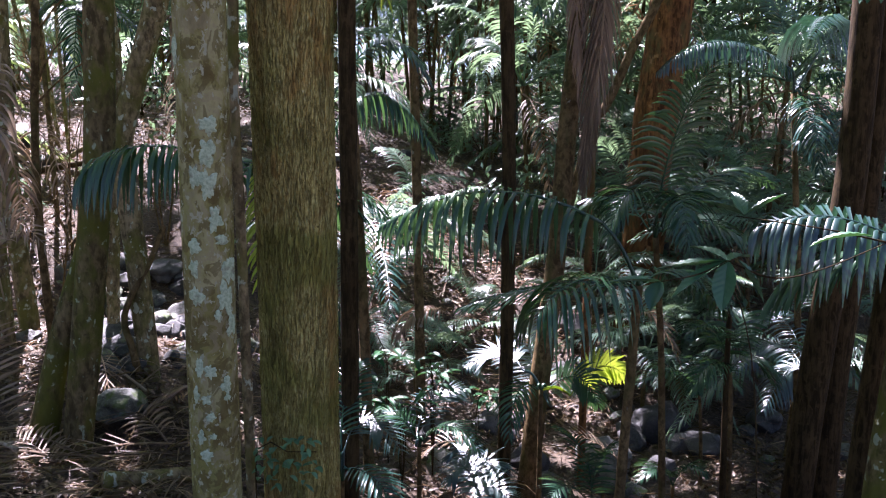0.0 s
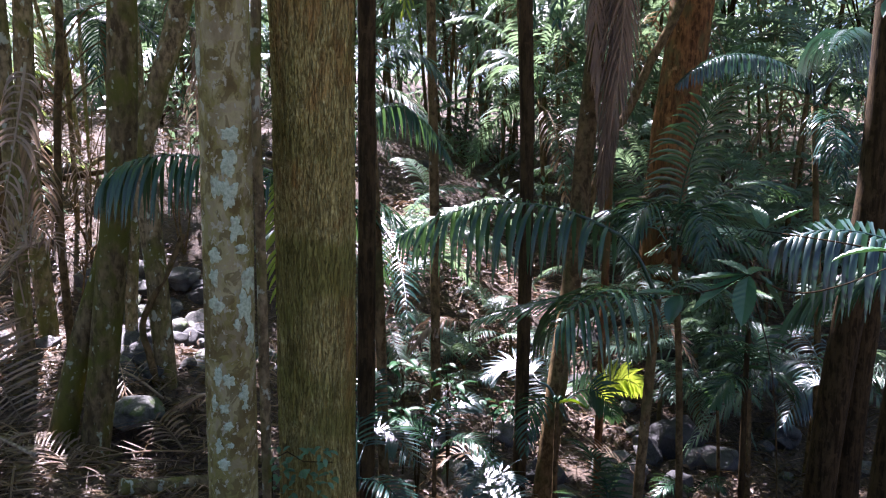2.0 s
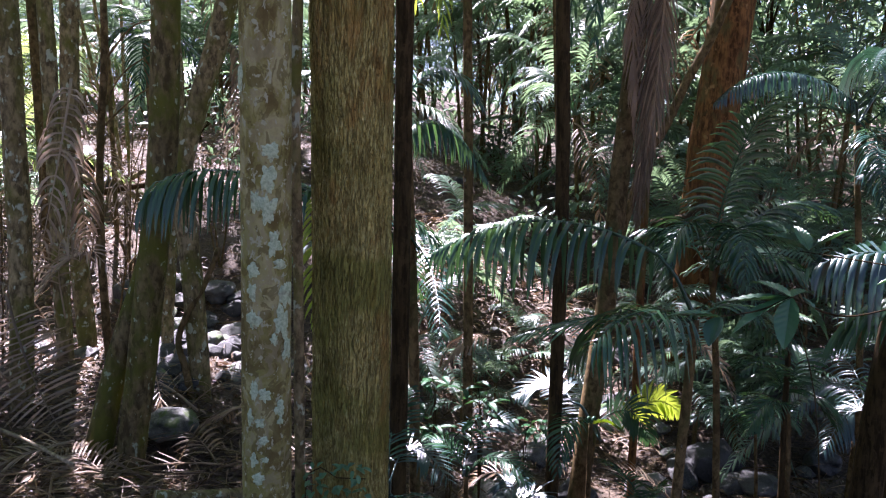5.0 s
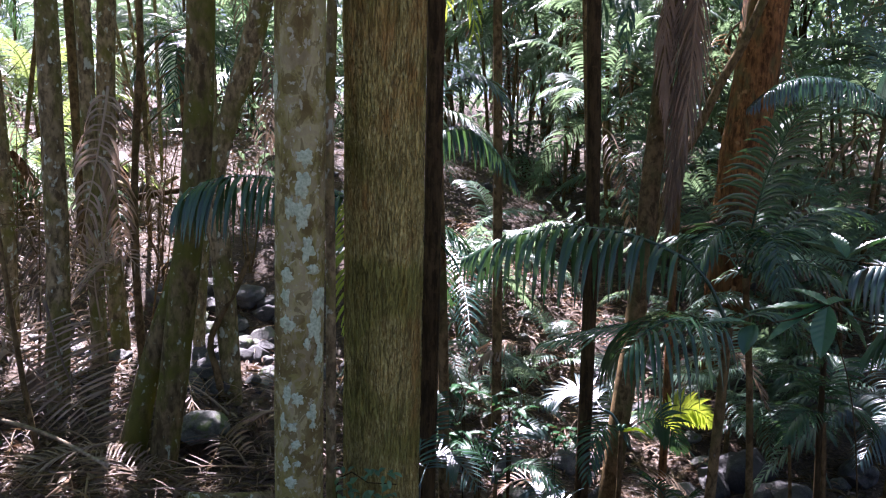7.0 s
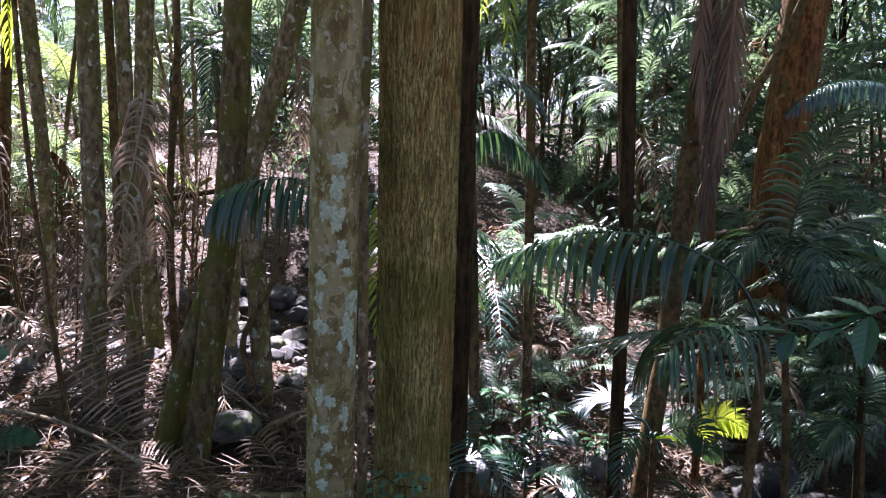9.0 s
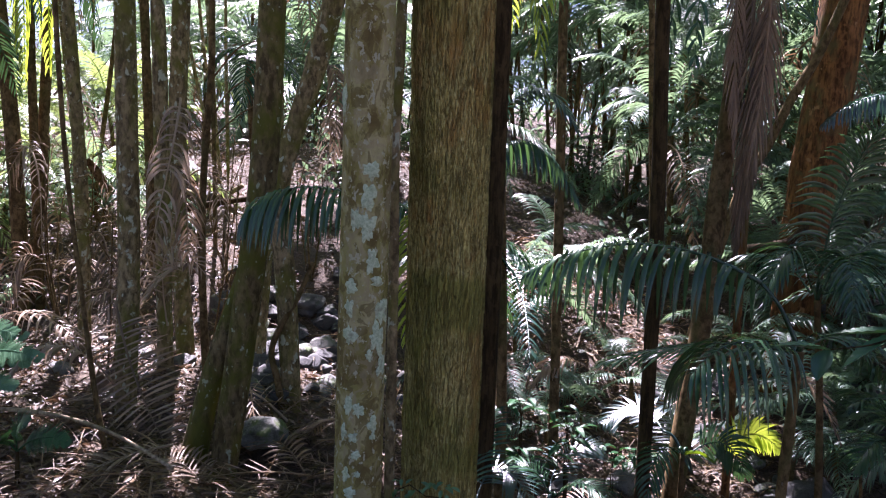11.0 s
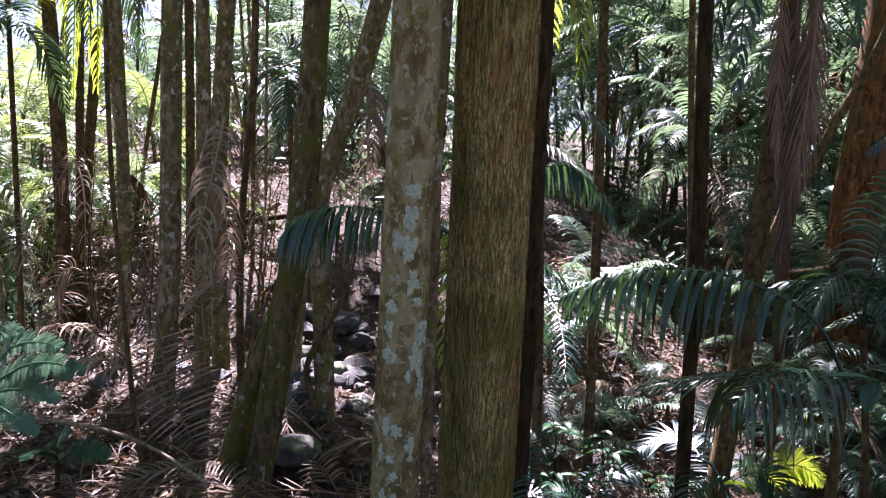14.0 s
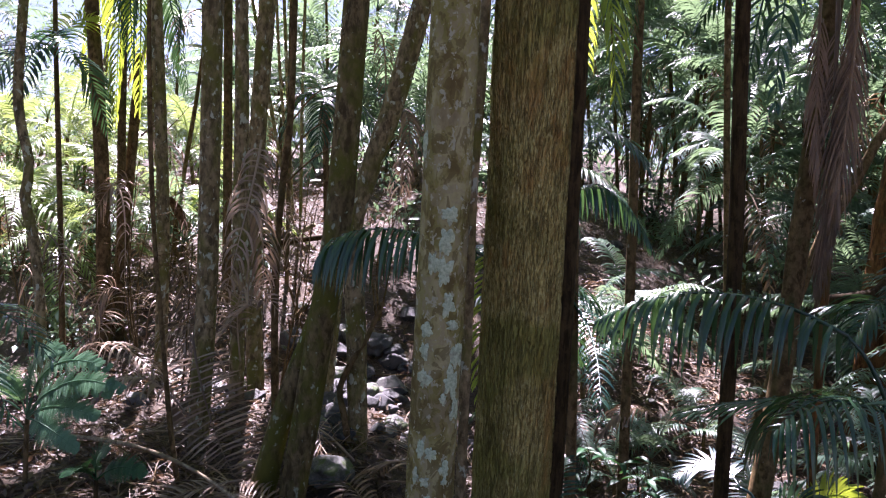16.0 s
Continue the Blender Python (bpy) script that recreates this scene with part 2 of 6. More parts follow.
def thing(name, label, category, place=(0, 0, 0), group="", kind=""):
    ob = new(name)
    ob.location = place
    ob.empty_display_size = 0.1
    return tagged(ob, label, category, group, kind)


def mesh_of(name, verts, faces, smooth=True):
    me = bpy.data.meshes.new(name)
    me.from_pydata([tuple(v) for v in verts], [], faces)
    if smooth:
        me.polygons.foreach_set("use_smooth", [True] * len(me.polygons))
    me.update()
    return me


def step(a, b, v):
    k = min(1.0, max(0.0, (v - a) / (b - a)))
    return k * k * (3 - 2 * k)


def ground_z(x, y):
    """Height of the forest floor: a bank, a stony creek bed falling to the right, then the far hillside."""
    bed = -0.72 - 0.36 * max(-2.2, min(1.0, x))
    z = step(1.5, 4.3, y) * bed
    run = max(0.0, y - 6.5 - 0.18 * max(-4.0, min(4.0, x)))
    rise = 0.40 * min(run, 5.0) + 0.13 * max(0.0, min(run, 40.0) - 5.0)
    z += rise * step(0, 2.0, run)
    z -= 0.24 * math.exp(-((x + 2.15) / 0.6) ** 2 - ((y - 4.2) / 0.42) ** 2)
    if y < 0:
        z += 0.03 * -y if y > -20 else 0.6
    return z + 0.08 * (noise.noise((x * 0.55, y * 0.55, 3.1))) + 0.05 * noise.noise((x * 1.9, y * 1.9, 7.7))


def curve_points(pts, n):
    """n + 1 places along a smooth line through pts."""
    pts = [Vector(p) for p in pts]
    ext = [2 * pts[0] - pts[1], *pts, 2 * pts[-1] - pts[-2]]
    lens = [(pts[i + 1] - pts[i]).length for i in range(len(pts) - 1)]
    total = sum(lens)
    out = []
    for k in range(n + 1):
        s = total * k / n
        i = 0
        while i < len(lens) - 1 and s > lens[i]:
            s -= lens[i]
            i += 1
        u = s / max(lens[i], 1e-6)
        a, b, c, d = ext[i:i + 4]
        out.append(0.5 * (2 * b + (c - a) * u + (2 * a - 5 * b + 4 * c - d) * u * u + (3 * b - a - 3 * c + d) * u ** 3))
    return out


def tube(pts, r0, r1, rings=24, segs=14, uneven=0.05, seed=0, flare=0.0, ring_bumps=0.0, furrow=0.0):
    """A tapering, slightly uneven stem through pts, with closed ends."""
    line = curve_points(pts, rings)
    verts, faces = [], []
    side = Vector((1, 0, 0))
    total = sum((line[i + 1] - line[i]).length for i in range(rings))
    run = 0.0
    for i, p in enumerate(line):
        a = line[max(0, i - 1)]
        b = line[min(rings, i + 1)]
        axis = (b - a).normalized()
        side = (side - axis * side.dot(axis)).normalized()
        other = axis.cross(side)
        k = i / rings
        r = r0 + (r1 - r0) * k
        r *= 1 + flare * math.exp(-run / 0.25)
        if ring_bumps:
            r *= 1 + ring_bumps * (abs((run * 7.0) % 1.0 - 0.5) * 2) ** 6
        for j in range(segs):
            w = 2 * math.pi * j / segs
            d = side * math.cos(w) + other * math.sin(w)
            q = p + d * r
            e = 1 + uneven * noise.noise((q.x * 6 + seed, q.y * 6, q.z * 2.2)) * 1.6
            if furrow:
                f = noise.noise((math.cos(w) * 13 + seed, math.sin(w) * 13, q.z * 3.5))
                g = noise.noise((math.cos(w) * 30, math.sin(w) * 30 + seed, q.z * 8))
                e += furrow * (abs(f) * 1.4 + 0.6 * abs(g) - 0.4)
            verts.append(p + d * r * e)
        if i < rings:
            run += (line[i + 1] - p).length
    for i in range(rings):
        for j in range(segs):
            jj = (j + 1) % segs
            faces.append((i * segs + j, i * segs + jj, (i + 1) * segs + jj, (i + 1) * segs + j))
    faces.append(tuple(reversed(range(segs))))
    faces.append(tuple(range(rings * segs, rings * segs + segs)))
    return verts, faces


def to_ground(pts):
    """Carry a line of places, listed from low to high, down to just below the forest floor."""
    pts = [Vector(p) for p in pts]
    d = (pts[0] - pts[1]).normalized()
    d = Vector((d.x * 0.5, d.y * 0.5, d.z)).normalized()
    p = pts[0].copy()
    if p.z > ground_z(p.x, p.y) - 0.06:
        for _ in range(200):
            p += d * 0.03
            if p.z < ground_z(p.x, p.y) - 0.08:
                break
        return [p, *pts]
    while len(pts) > 2 and pts[1].z < ground_z(pts[1].x, pts[1].y):
        pts.pop(0)
    return pts


def to_sky(pts, top):
    """Carry the line on to the height top, straightening as it goes."""
    d = (pts[-1] - pts[-2]).normalized()
    p = pts[-1].copy()
    out = list(pts)
    while p.z < top:
        d = (d * 0.75 + Vector((0, 0, 0.25))).normalized()
        p = p + d * min(1.0, max(0.3, top - p.z))
        out.append(p.copy())
    return out


def leaf_cloud(centres, count, spread, size, seed, flat=0.5):
    """Many small pointed leaves round the given centres, as one mesh's vertices and faces."""
    rg = np.random.RandomState(seed)
    c = np.array([tuple(v) for v in centres])
    pick = c[rg.randint(0, len(c), count)]
    pos = pick + rg.normal(0, 1, (count, 3)) * np.array(spread)
    return leaves_at(pos, size, rg, flat)


def leaves_at(pos, size, rg, flat=0.5, slim=0.42):
    count = len(pos)
    yaw = rg.uniform(0, 2 * np.pi, count)
    tilt = rg.normal(-0.25, flat, count)
    ln = size * rg.uniform(0.6, 1.35, count)
    d = np.stack([np.cos(yaw) * np.cos(tilt), np.sin(yaw) * np.cos(tilt), np.sin(tilt)], 1)
    roll = rg.normal(0, flat, count)
    s0 = np.stack([-np.sin(yaw), np.cos(yaw), np.zeros(count)], 1)
    up = np.cross(d, s0)
    s = s0 * np.cos(roll)[:, None] + up * np.sin(roll)[:, None]
    nrm = np.cross(d, s)
    w = (ln * slim * 0.5)[:, None]
    L = ln[:, None]
    p0 = pos
    p1 = pos + d * L * 0.45 + s * w + nrm * L * 0.05
    p2 = pos + d * L + nrm * -L * 0.12
    p3 = pos + d * L * 0.45 - s * w + nrm * L * 0.05
    verts = np.stack([p0, p1, p2, p3], 1).reshape(-1, 3)
    idx = np.arange(count)[:, None] * 4
    faces = np.concatenate([idx + np.array([[0, 1, 2]]), idx + np.array([[0, 2, 3]])], 0)
    return verts, faces


def quick_mesh(name, verts, faces):
    me = bpy.data.meshes.new(name)
    n, f = len(verts), len(faces)
    me.vertices.add(n)
    me.vertices.foreach_set("co", np.asarray(verts, dtype=np.float32).ravel())
    me.loops.add(f * 3)
    me.loops.foreach_set("vertex_index", np.asarray(faces, dtype=np.int32).ravel())
    me.polygons.add(f)
    me.polygons.foreach_set("loop_start", np.arange(0, f * 3, 3, dtype=np.int32))
    me.update(calc_edges=True)
    return me


def joined(pieces):
    verts, faces = [], []
    for v, f in pieces:
        n = len(verts)
        verts.extend(v)
        faces.extend(tuple(i + n for i in q) for q in f)
    return verts, faces


def leaflet(root, way, along, length, width, droop, rows=5, fold=0.25, twist=0.0):
    """One narrow folded leaflet that leaves root along way and bends under its weight."""
    p, d = Vector(root), Vector(way).normalized()
    verts, faces = [], []
    for i in range(rows + 1):
        k = i / rows
        w = Vector(along) - d * Vector(along).dot(d)
        w = w.normalized() if w.length > 1e-4 else Vector((0, 0, 1)).cross(d).normalized()
        if twist:
            w = Matrix.Rotation(twist * k, 3, d) @ w
        n = d.cross(w)
        half = width * 0.5 * (0.35 + 1.3 * k if k < 0.5 else 2.0 * (1.02 - k)) ** 0.8
        half = max(half, width * 0.02)
        verts += [p - w * half + n * fold * half, p.copy(), p + w * half + n * fold * half]
        p = p + d * (length / rows)
        d = (d + Vector((0, 0, -1)) * droop / rows).normalized()
    for i in range(rows):
        a = i * 3
        faces += [(a, a + 1, a + 4, a + 3), (a + 1, a + 2, a + 5, a + 4)]
    return verts, faces


def frond_geometry(base, bend, tip, count, length, width, droop, sweep=0.5, lift=0.25, roll=0.0, bare=0.12, seed=0, torn=0.0, rows=5, twist=0.0, fold=0.45, ref=(0, 0, 1)):
    """The midrib (tube) and leaflets of a feather-shaped frond whose midrib runs from base past bend to tip."""
    rg = random.Random(seed)
    base, bend, tip = Vector(base), Vector(bend), Vector(tip)
    def at(u):
        return base * (1 - u) ** 2 + bend * 2 * u * (1 - u) + tip * u * u
    def heading(u):
        return ((bend - base) * (1 - u) + (tip - bend) * u).normalized()
    span = (tip - base).length
    rib = tube([at(i / 6) for i in range(7)], 0.0065 * span + 0.003, 0.0015, 14, 6, 0.0)
    out = []
    for i in range(count):
        u = bare + (1 - bare) * (i + 0.5) / count
        t = heading(u)
        side = t.cross(Vector(ref))
        if side.length < 0.12:
            side = Vector((1, 0, 0))
        side = Matrix.Rotation(roll, 3, t) @ side.normalized()
        up = side.cross(t)
        grow = (0.5 + 1.1 * u if u < 0.45 else 1.0 - 0.75 * ((u - 0.45) / 0.55) ** 1.8)
        for s in (-1, 1):
            if rg.random() < torn:
                continue
            ang = sweep + 0.55 * u * u + rg.uniform(-0.07, 0.07)
            d = side * s * math.cos(ang) + t * math.sin(ang) + up * (lift + rg.uniform(-0.08, 0.08))
            ln = length * grow * rg.uniform(0.88, 1.08)
            out.append(leaflet(at(u + rg.uniform(-0.3, 0.3) / count), d, t, ln, width * (0.65 + 0.5 * grow), droop * rg.uniform(0.75, 1.25), rows, fold, twist * rg.uniform(-1, 1)))
    return rib, out


def frond(parent, base, bend, tip, mat, count=24, length=0.35, width=0.028, droop=1.2, pieces=True, stalk=None, name="frond", label="", **kw):
    """A frond under parent, each leaflet a piece of its own; its stalk may run back to the crown."""
    rib, leaves = frond_geometry(base, bend, tip, count, length, width, droop, **kw)
    if stalk:
        rib = joined([rib, tube([stalk, Vector(stalk).lerp(Vector(base), 0.5) + Vector((0, 0, 0.04)), base], 0.012, 0.008, 8, 6, 0.0)])
    if pieces:
        ob = part(name, mesh_of(name, *rib), mat, parent, label)
        for v, f in leaves:
            part("leaflet", mesh_of("leaflet", v, f), mat, ob)
    else:
        ob = part(name, mesh_of(name, *joined([rib, *leaves])), mat, parent, label)
    return ob


# ---- the ground ----
def build_ground():
    xs = [-400, -150, -60, -30, -18, *[-12 + 0.16 * i for i in range(151)], 18, 30, 60, 150, 400]
    ys = [-400, -150, -60, -25, -10, -4, *[-1 + 0.14 * i for i in range(136)], *[18.5 + 1.0 * i for i in range(30)], 60, 90, 150, 400]
    verts = [(x, y, ground_z(max(-30, min(30, x)), max(-30, min(60, y))) + (0.05 * noise.noise((x * 5, y * 5, 1.3)) if abs(x) < 13 else 0)) for y in ys for x in xs]
    nx = len(xs)
    faces = [(j * nx + i, j * nx + i + 1, (j + 1) * nx + i + 1, (j + 1) * nx + i) for j in range(len(ys) - 1) for i in range(nx - 1)]
    ob = new("ground", mesh_of("ground", verts, faces))
    ob.data.materials.append(SOIL)
    return tagged(ob, "dark forest soil with leaf litter on a creek bank", "ground", kind="structure")


build_ground()

# ---- trees ----
TOPS = []


def tree(name, label, pts, r0, r1, mat, top=9.0, rings=40, segs=16, category="tree", crown=True, **kw):
    line = to_ground(pts)
    line = to_sky(line, top) if top else line
    foot = line[0]
    ob = thing(name, label, category, foot)
    part("trunk", mesh_of("trunk", *tube(line, r0, r1, rings, segs, **kw)), mat, ob)
    if crown:
        TOPS.append((ob, line[-1], r1, mat))
    return ob


LICHEN_TREE = tree("lichen_tree", "smooth grey-brown tree trunk with pale green lichen patches", [(-0.839, 2.700, 0.302), (-0.810, 2.610, 1.255), (-0.784, 2.530, 2.076)], 0.0893, 0.0738, BARK_LICHEN, 9.5, 90, 40, uneven=0.025)
ROUGH_TREE = tree("rough_barked_tree", "thick brown tree trunk with fissured flaky bark", [(-0.605, 3.130, 0.097), (-0.578, 3.000, 1.204), (-0.555, 2.860, 2.138)], 0.1590, 0.1161, BARK_ROUGH, 11.0, 420, 150, uneven=0.02, furrow=0.07)
tree("twisting_liana", "dark thin woody liana hanging beside a trunk", [(-0.765, 2.900, 0.207), (-0.756, 2.850, 0.786), (-0.746, 2.800, 1.317), (-0.742, 2.750, 1.767), (-0.733, 2.750, 2.117)], 0.0207, 0.0145, BARK_SPOT, 8.0, 40, 10, "liana", uneven=0.12)
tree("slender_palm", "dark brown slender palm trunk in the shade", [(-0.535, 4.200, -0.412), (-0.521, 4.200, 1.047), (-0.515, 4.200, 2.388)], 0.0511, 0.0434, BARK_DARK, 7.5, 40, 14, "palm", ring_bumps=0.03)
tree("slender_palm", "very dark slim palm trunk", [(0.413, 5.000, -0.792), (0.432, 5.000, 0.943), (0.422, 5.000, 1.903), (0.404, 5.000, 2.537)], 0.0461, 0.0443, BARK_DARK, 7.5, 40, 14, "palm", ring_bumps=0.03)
tree("slender_palm", "brown slim palm trunk with a pale upper stem", [(-0.186, 5.900, 0.108), (-0.207, 5.900, 1.444), (-0.235, 5.900, 2.706)], 0.0392, 0.0305, BARK_PALM, 7.0, 30, 12, "palm", ring_bumps=0.03)
tree("slender_palm", "thin dark palm trunk far back", [(0.689, 8.000, 1.210), (0.627, 8.000, 2.356), (0.572, 8.000, 3.476)], 0.0354, 0.0295, BARK_PALM, 8.0, 30, 10, "palm")
SKIRT_PALM = tree("skirted_palm", "ringed brown palm trunk with a skirt of dead fronds", [(0.602, 5.300, -0.935), (0.728, 5.450, 0.052), (0.839, 5.600, 0.827), (0.913, 5.700, 1.657), (1.002, 5.750, 2.677)], 0.0737, 0.0679, BARK_PALM, 5.2, 60, 16, "palm", False, ring_bumps=0.04)
tree("sapling", "thin reddish stem beside a skirted palm", [(1.143, 5.950, 1.002), (1.161, 5.950, 1.875), (1.207, 5.950, 2.714)], 0.0329, 0.0220, BARK_RED, 6.5, 24, 10)
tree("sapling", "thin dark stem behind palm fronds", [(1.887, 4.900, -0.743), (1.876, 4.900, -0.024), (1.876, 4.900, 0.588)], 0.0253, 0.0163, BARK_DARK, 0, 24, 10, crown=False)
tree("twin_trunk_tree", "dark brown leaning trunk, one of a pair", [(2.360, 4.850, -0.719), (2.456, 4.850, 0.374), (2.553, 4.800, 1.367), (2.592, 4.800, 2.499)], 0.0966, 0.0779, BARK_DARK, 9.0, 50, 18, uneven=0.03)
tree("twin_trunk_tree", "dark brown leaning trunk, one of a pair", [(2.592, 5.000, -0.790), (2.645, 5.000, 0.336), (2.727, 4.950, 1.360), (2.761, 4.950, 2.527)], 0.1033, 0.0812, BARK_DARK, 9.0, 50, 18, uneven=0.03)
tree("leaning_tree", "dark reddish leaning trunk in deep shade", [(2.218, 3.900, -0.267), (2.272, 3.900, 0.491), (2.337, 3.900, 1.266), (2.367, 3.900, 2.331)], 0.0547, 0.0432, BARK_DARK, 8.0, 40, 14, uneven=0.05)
tree("leaning_tree", "grey mossy trunk in deep shade", [(2.123, 3.500, -0.076), (2.180, 3.500, 0.604), (2.238, 3.500, 1.507)], 0.0852, 0.0775, BARK_MOSSY, 8.0, 40, 18, uneven=0.03)
tree("red_barked_tree", "orange-brown stout tree with peeling bark on the hillside", [(2.313, 8.600, 1.561), (2.399, 8.600, 2.304), (2.489, 8.600, 3.209)], 0.2285, 0.2475, BARK_RED, 10.0, 60, 26, uneven=0.06, flare=0.25)
tree("leaning_sapling", "dead brown stem leaning against a red-barked tree", [(1.456, 7.800, 1.678), (1.646, 7.800, 2.044), (1.883, 7.800, 2.597), (2.119, 7.800, 3.060)], 0.0460, 0.0432, BARK_PALM, 4.0, 24, 10, crown=False)
FORK = tree("forked_mossy_tree", "mossy olive-brown trunk with lichen, forked near its foot", [(-2.160, 4.250, -0.326), (-2.057, 4.250, 0.389), (-1.977, 4.250, 1.012), (-1.897, 4.250, 1.673), (-1.864, 4.250, 2.398)], 0.0847, 0.0690, BARK_MOSSY, 9.0, 60, 22, uneven=0.04)
part("second_stem", mesh_of("second_stem", *tube(to_ground([(-2.345, 4.300, -0.035), (-2.210, 4.300, 0.510), (-2.079, 4.300, 0.940), (-1.983, 4.270, 1.233)]), 0.0888, 0.0381, 30, 18, 0.05, 5)), BARK_MOSSY, FORK)
tree("sapling", "dark mottled stem close behind a mossy trunk", [(-2.720, 6.200, 0.603), (-2.636, 6.200, 1.707), (-2.610, 6.200, 2.329), (-2.644, 6.200, 2.763)], 0.0503, 0.0549, BARK_SPOT, 8.0, 30, 12)
tree("crooked_tree", "crooked lichen-spotted trunk bending sharply over", [(-2.050, 5.200, -0.500), (-2.071, 5.200, 0.121), (-2.102, 5.200, 0.684), (-2.138, 5.200, 1.115), (-2.183, 5.200, 1.576), (-2.067, 5.200, 2.027), (-1.889, 5.200, 2.576)], 0.0729, 0.0767, BARK_SPOT, 8.5, 60, 18, uneven=0.05)
tree("bent_sapling", "thin bent brown stem at the foot of a crooked tree", [(-2.081, 5.100, -0.052), (-2.132, 5.100, 0.229), (-2.180, 5.100, 0.427), (-2.124, 5.100, 0.604), (-2.037, 5.200, 0.802), (-1.952, 5.300, 1.067)], 0.0282, 0.0188, BARK_PALM, 0, 24, 10, crown=False, uneven=0.08)
tree("lichen_spotted_tree", "slim olive trunk with white lichen spots", [(-3.075, 4.700, -0.135), (-3.057, 4.720, 0.940), (-3.066, 4.720, 1.711), (-3.116, 4.750, 3.152)], 0.0728, 0.0666, BARK_SPOT, 9.0, 60, 20, uneven=0.03)
tree("lichen_spotted_tree", "thin grey trunk with white lichen spots", [(-4.359, 6.100, 0.289), (-4.386, 6.100, 1.536), (-4.463, 6.100, 2.569), (-4.557, 6.100, 3.600)], 0.0585, 0.0495, BARK_SPOT, 8.5, 40, 14, uneven=0.04)
tree("hanging_liana", "thin dark liana curving down to the litter", [(-2.801, 4.100, -0.107), (-2.884, 4.100, 0.311), (-2.999, 4.150, 0.857), (-3.132, 4.200, 1.561), (-3.193, 4.200, 2.276), (-3.230, 4.200, 2.989)], 0.0151, 0.0139, BARK_PALM, 7.0, 40, 8, "liana", uneven=0.12)
tree("brown_palm", "brown palm trunk in dappled light", [(-5.367, 6.600, 0.235), (-5.475, 6.600, 2.069), (-5.672, 6.600, 3.783)], 0.0731, 0.0657, BARK_PALM, 7.5, 40, 14, "palm", ring_bumps=0.03)
tree("leaning_sapling", "dark slanting stem beside a brown palm", [(-5.526, 6.900, 0.300), (-5.421, 6.900, 1.384), (-5.345, 6.900, 2.453)], 0.0662, 0.0458, BARK_PALM, 3.0, 24, 10, crown=False)
tree("sapling", "very thin straight brown stem", [(-5.339, 6.000, 0.322), (-5.456, 6.000, 2.016), (-5.542, 6.000, 3.125)], 0.0244, 0.0199, BARK_PALM, 5.5, 24, 8)
tree("twisted_tree", "grey-brown twisting stem with liana loops", [(-4.859, 5.200, 0.569), (-4.958, 5.200, 1.308), (-5.077, 5.200, 1.722), (-5.044, 5.200, 2.003), (-5.178, 5.200, 2.512), (-5.157, 5.200, 3.346)], 0.0422, 0.0384, BARK_SPOT, 7.0, 50, 12, uneven=0.14)
tree("slim_tree", "brown trunk in the far thicket", [(-3.445, 6.200, 0.255), (-3.519, 6.200, 1.323), (-3.524, 6.200, 2.390), (-3.481, 6.200, 3.599)], 0.0778, 0.0732, BARK_SPOT, 8.5, 40, 16, uneven=0.04)
tree("slim_tree", "dark brown trunk behind dead fronds", [(-3.293, 5.600, 0.464), (-3.324, 5.600, 1.576), (-3.347, 5.600, 2.498), (-3.390, 5.600, 3.415)], 0.0620, 0.0455, BARK_SPOT, 7.5, 40, 14)
tree("slim_tree", "thin grey-brown trunk behind dead fronds", [(-4.515, 7.500, 0.309), (-4.581, 7.500, 2.173), (-4.661, 7.500, 4.024)], 0.0498, 0.0443, BARK_PALM, 7.5, 30, 12)
tree("sapling", "crooked dark sapling with bare side twigs", [(-2.885, 5.500, 0.155), (-2.932, 5.500, 1.144), (-2.905, 5.500, 1.907), (-2.862, 5.500, 2.442), (-2.865, 5.500, 3.106)], 0.0325, 0.0183, BARK_PALM, 6.0, 40, 10, uneven=0.14)
tree("sapling", "thin stem standing in sun", [(-4.063, 8.000, 1.065), (-4.088, 8.000, 2.037), (-4.118, 8.000, 2.811)], 0.0266, 0.0207, BARK_PALM, 5.0, 20, 8, crown=False)

# bare side twigs of the crooked sapling
for a, b, c in (((-2.905, 5.500, 1.907), (-2.649, 5.500, 2.136), (-2.396, 5.500, 2.272)), ((-2.869, 5.500, 2.397), (-2.650, 5.500, 2.642), (-2.440, 5.500, 2.707)), ((-2.887, 5.500, 2.041), (-2.777, 5.600, 2.323), (-2.538, 5.700, 2.521))):
    ob = thing("bare_branch", "thin bare dark twig reaching from a sapling", "branch", a)
    part("twig", mesh_of("twig", *tube([a, b, c], 0.009, 0.004, 14, 6, 0.1)), BARK_PALM, ob)


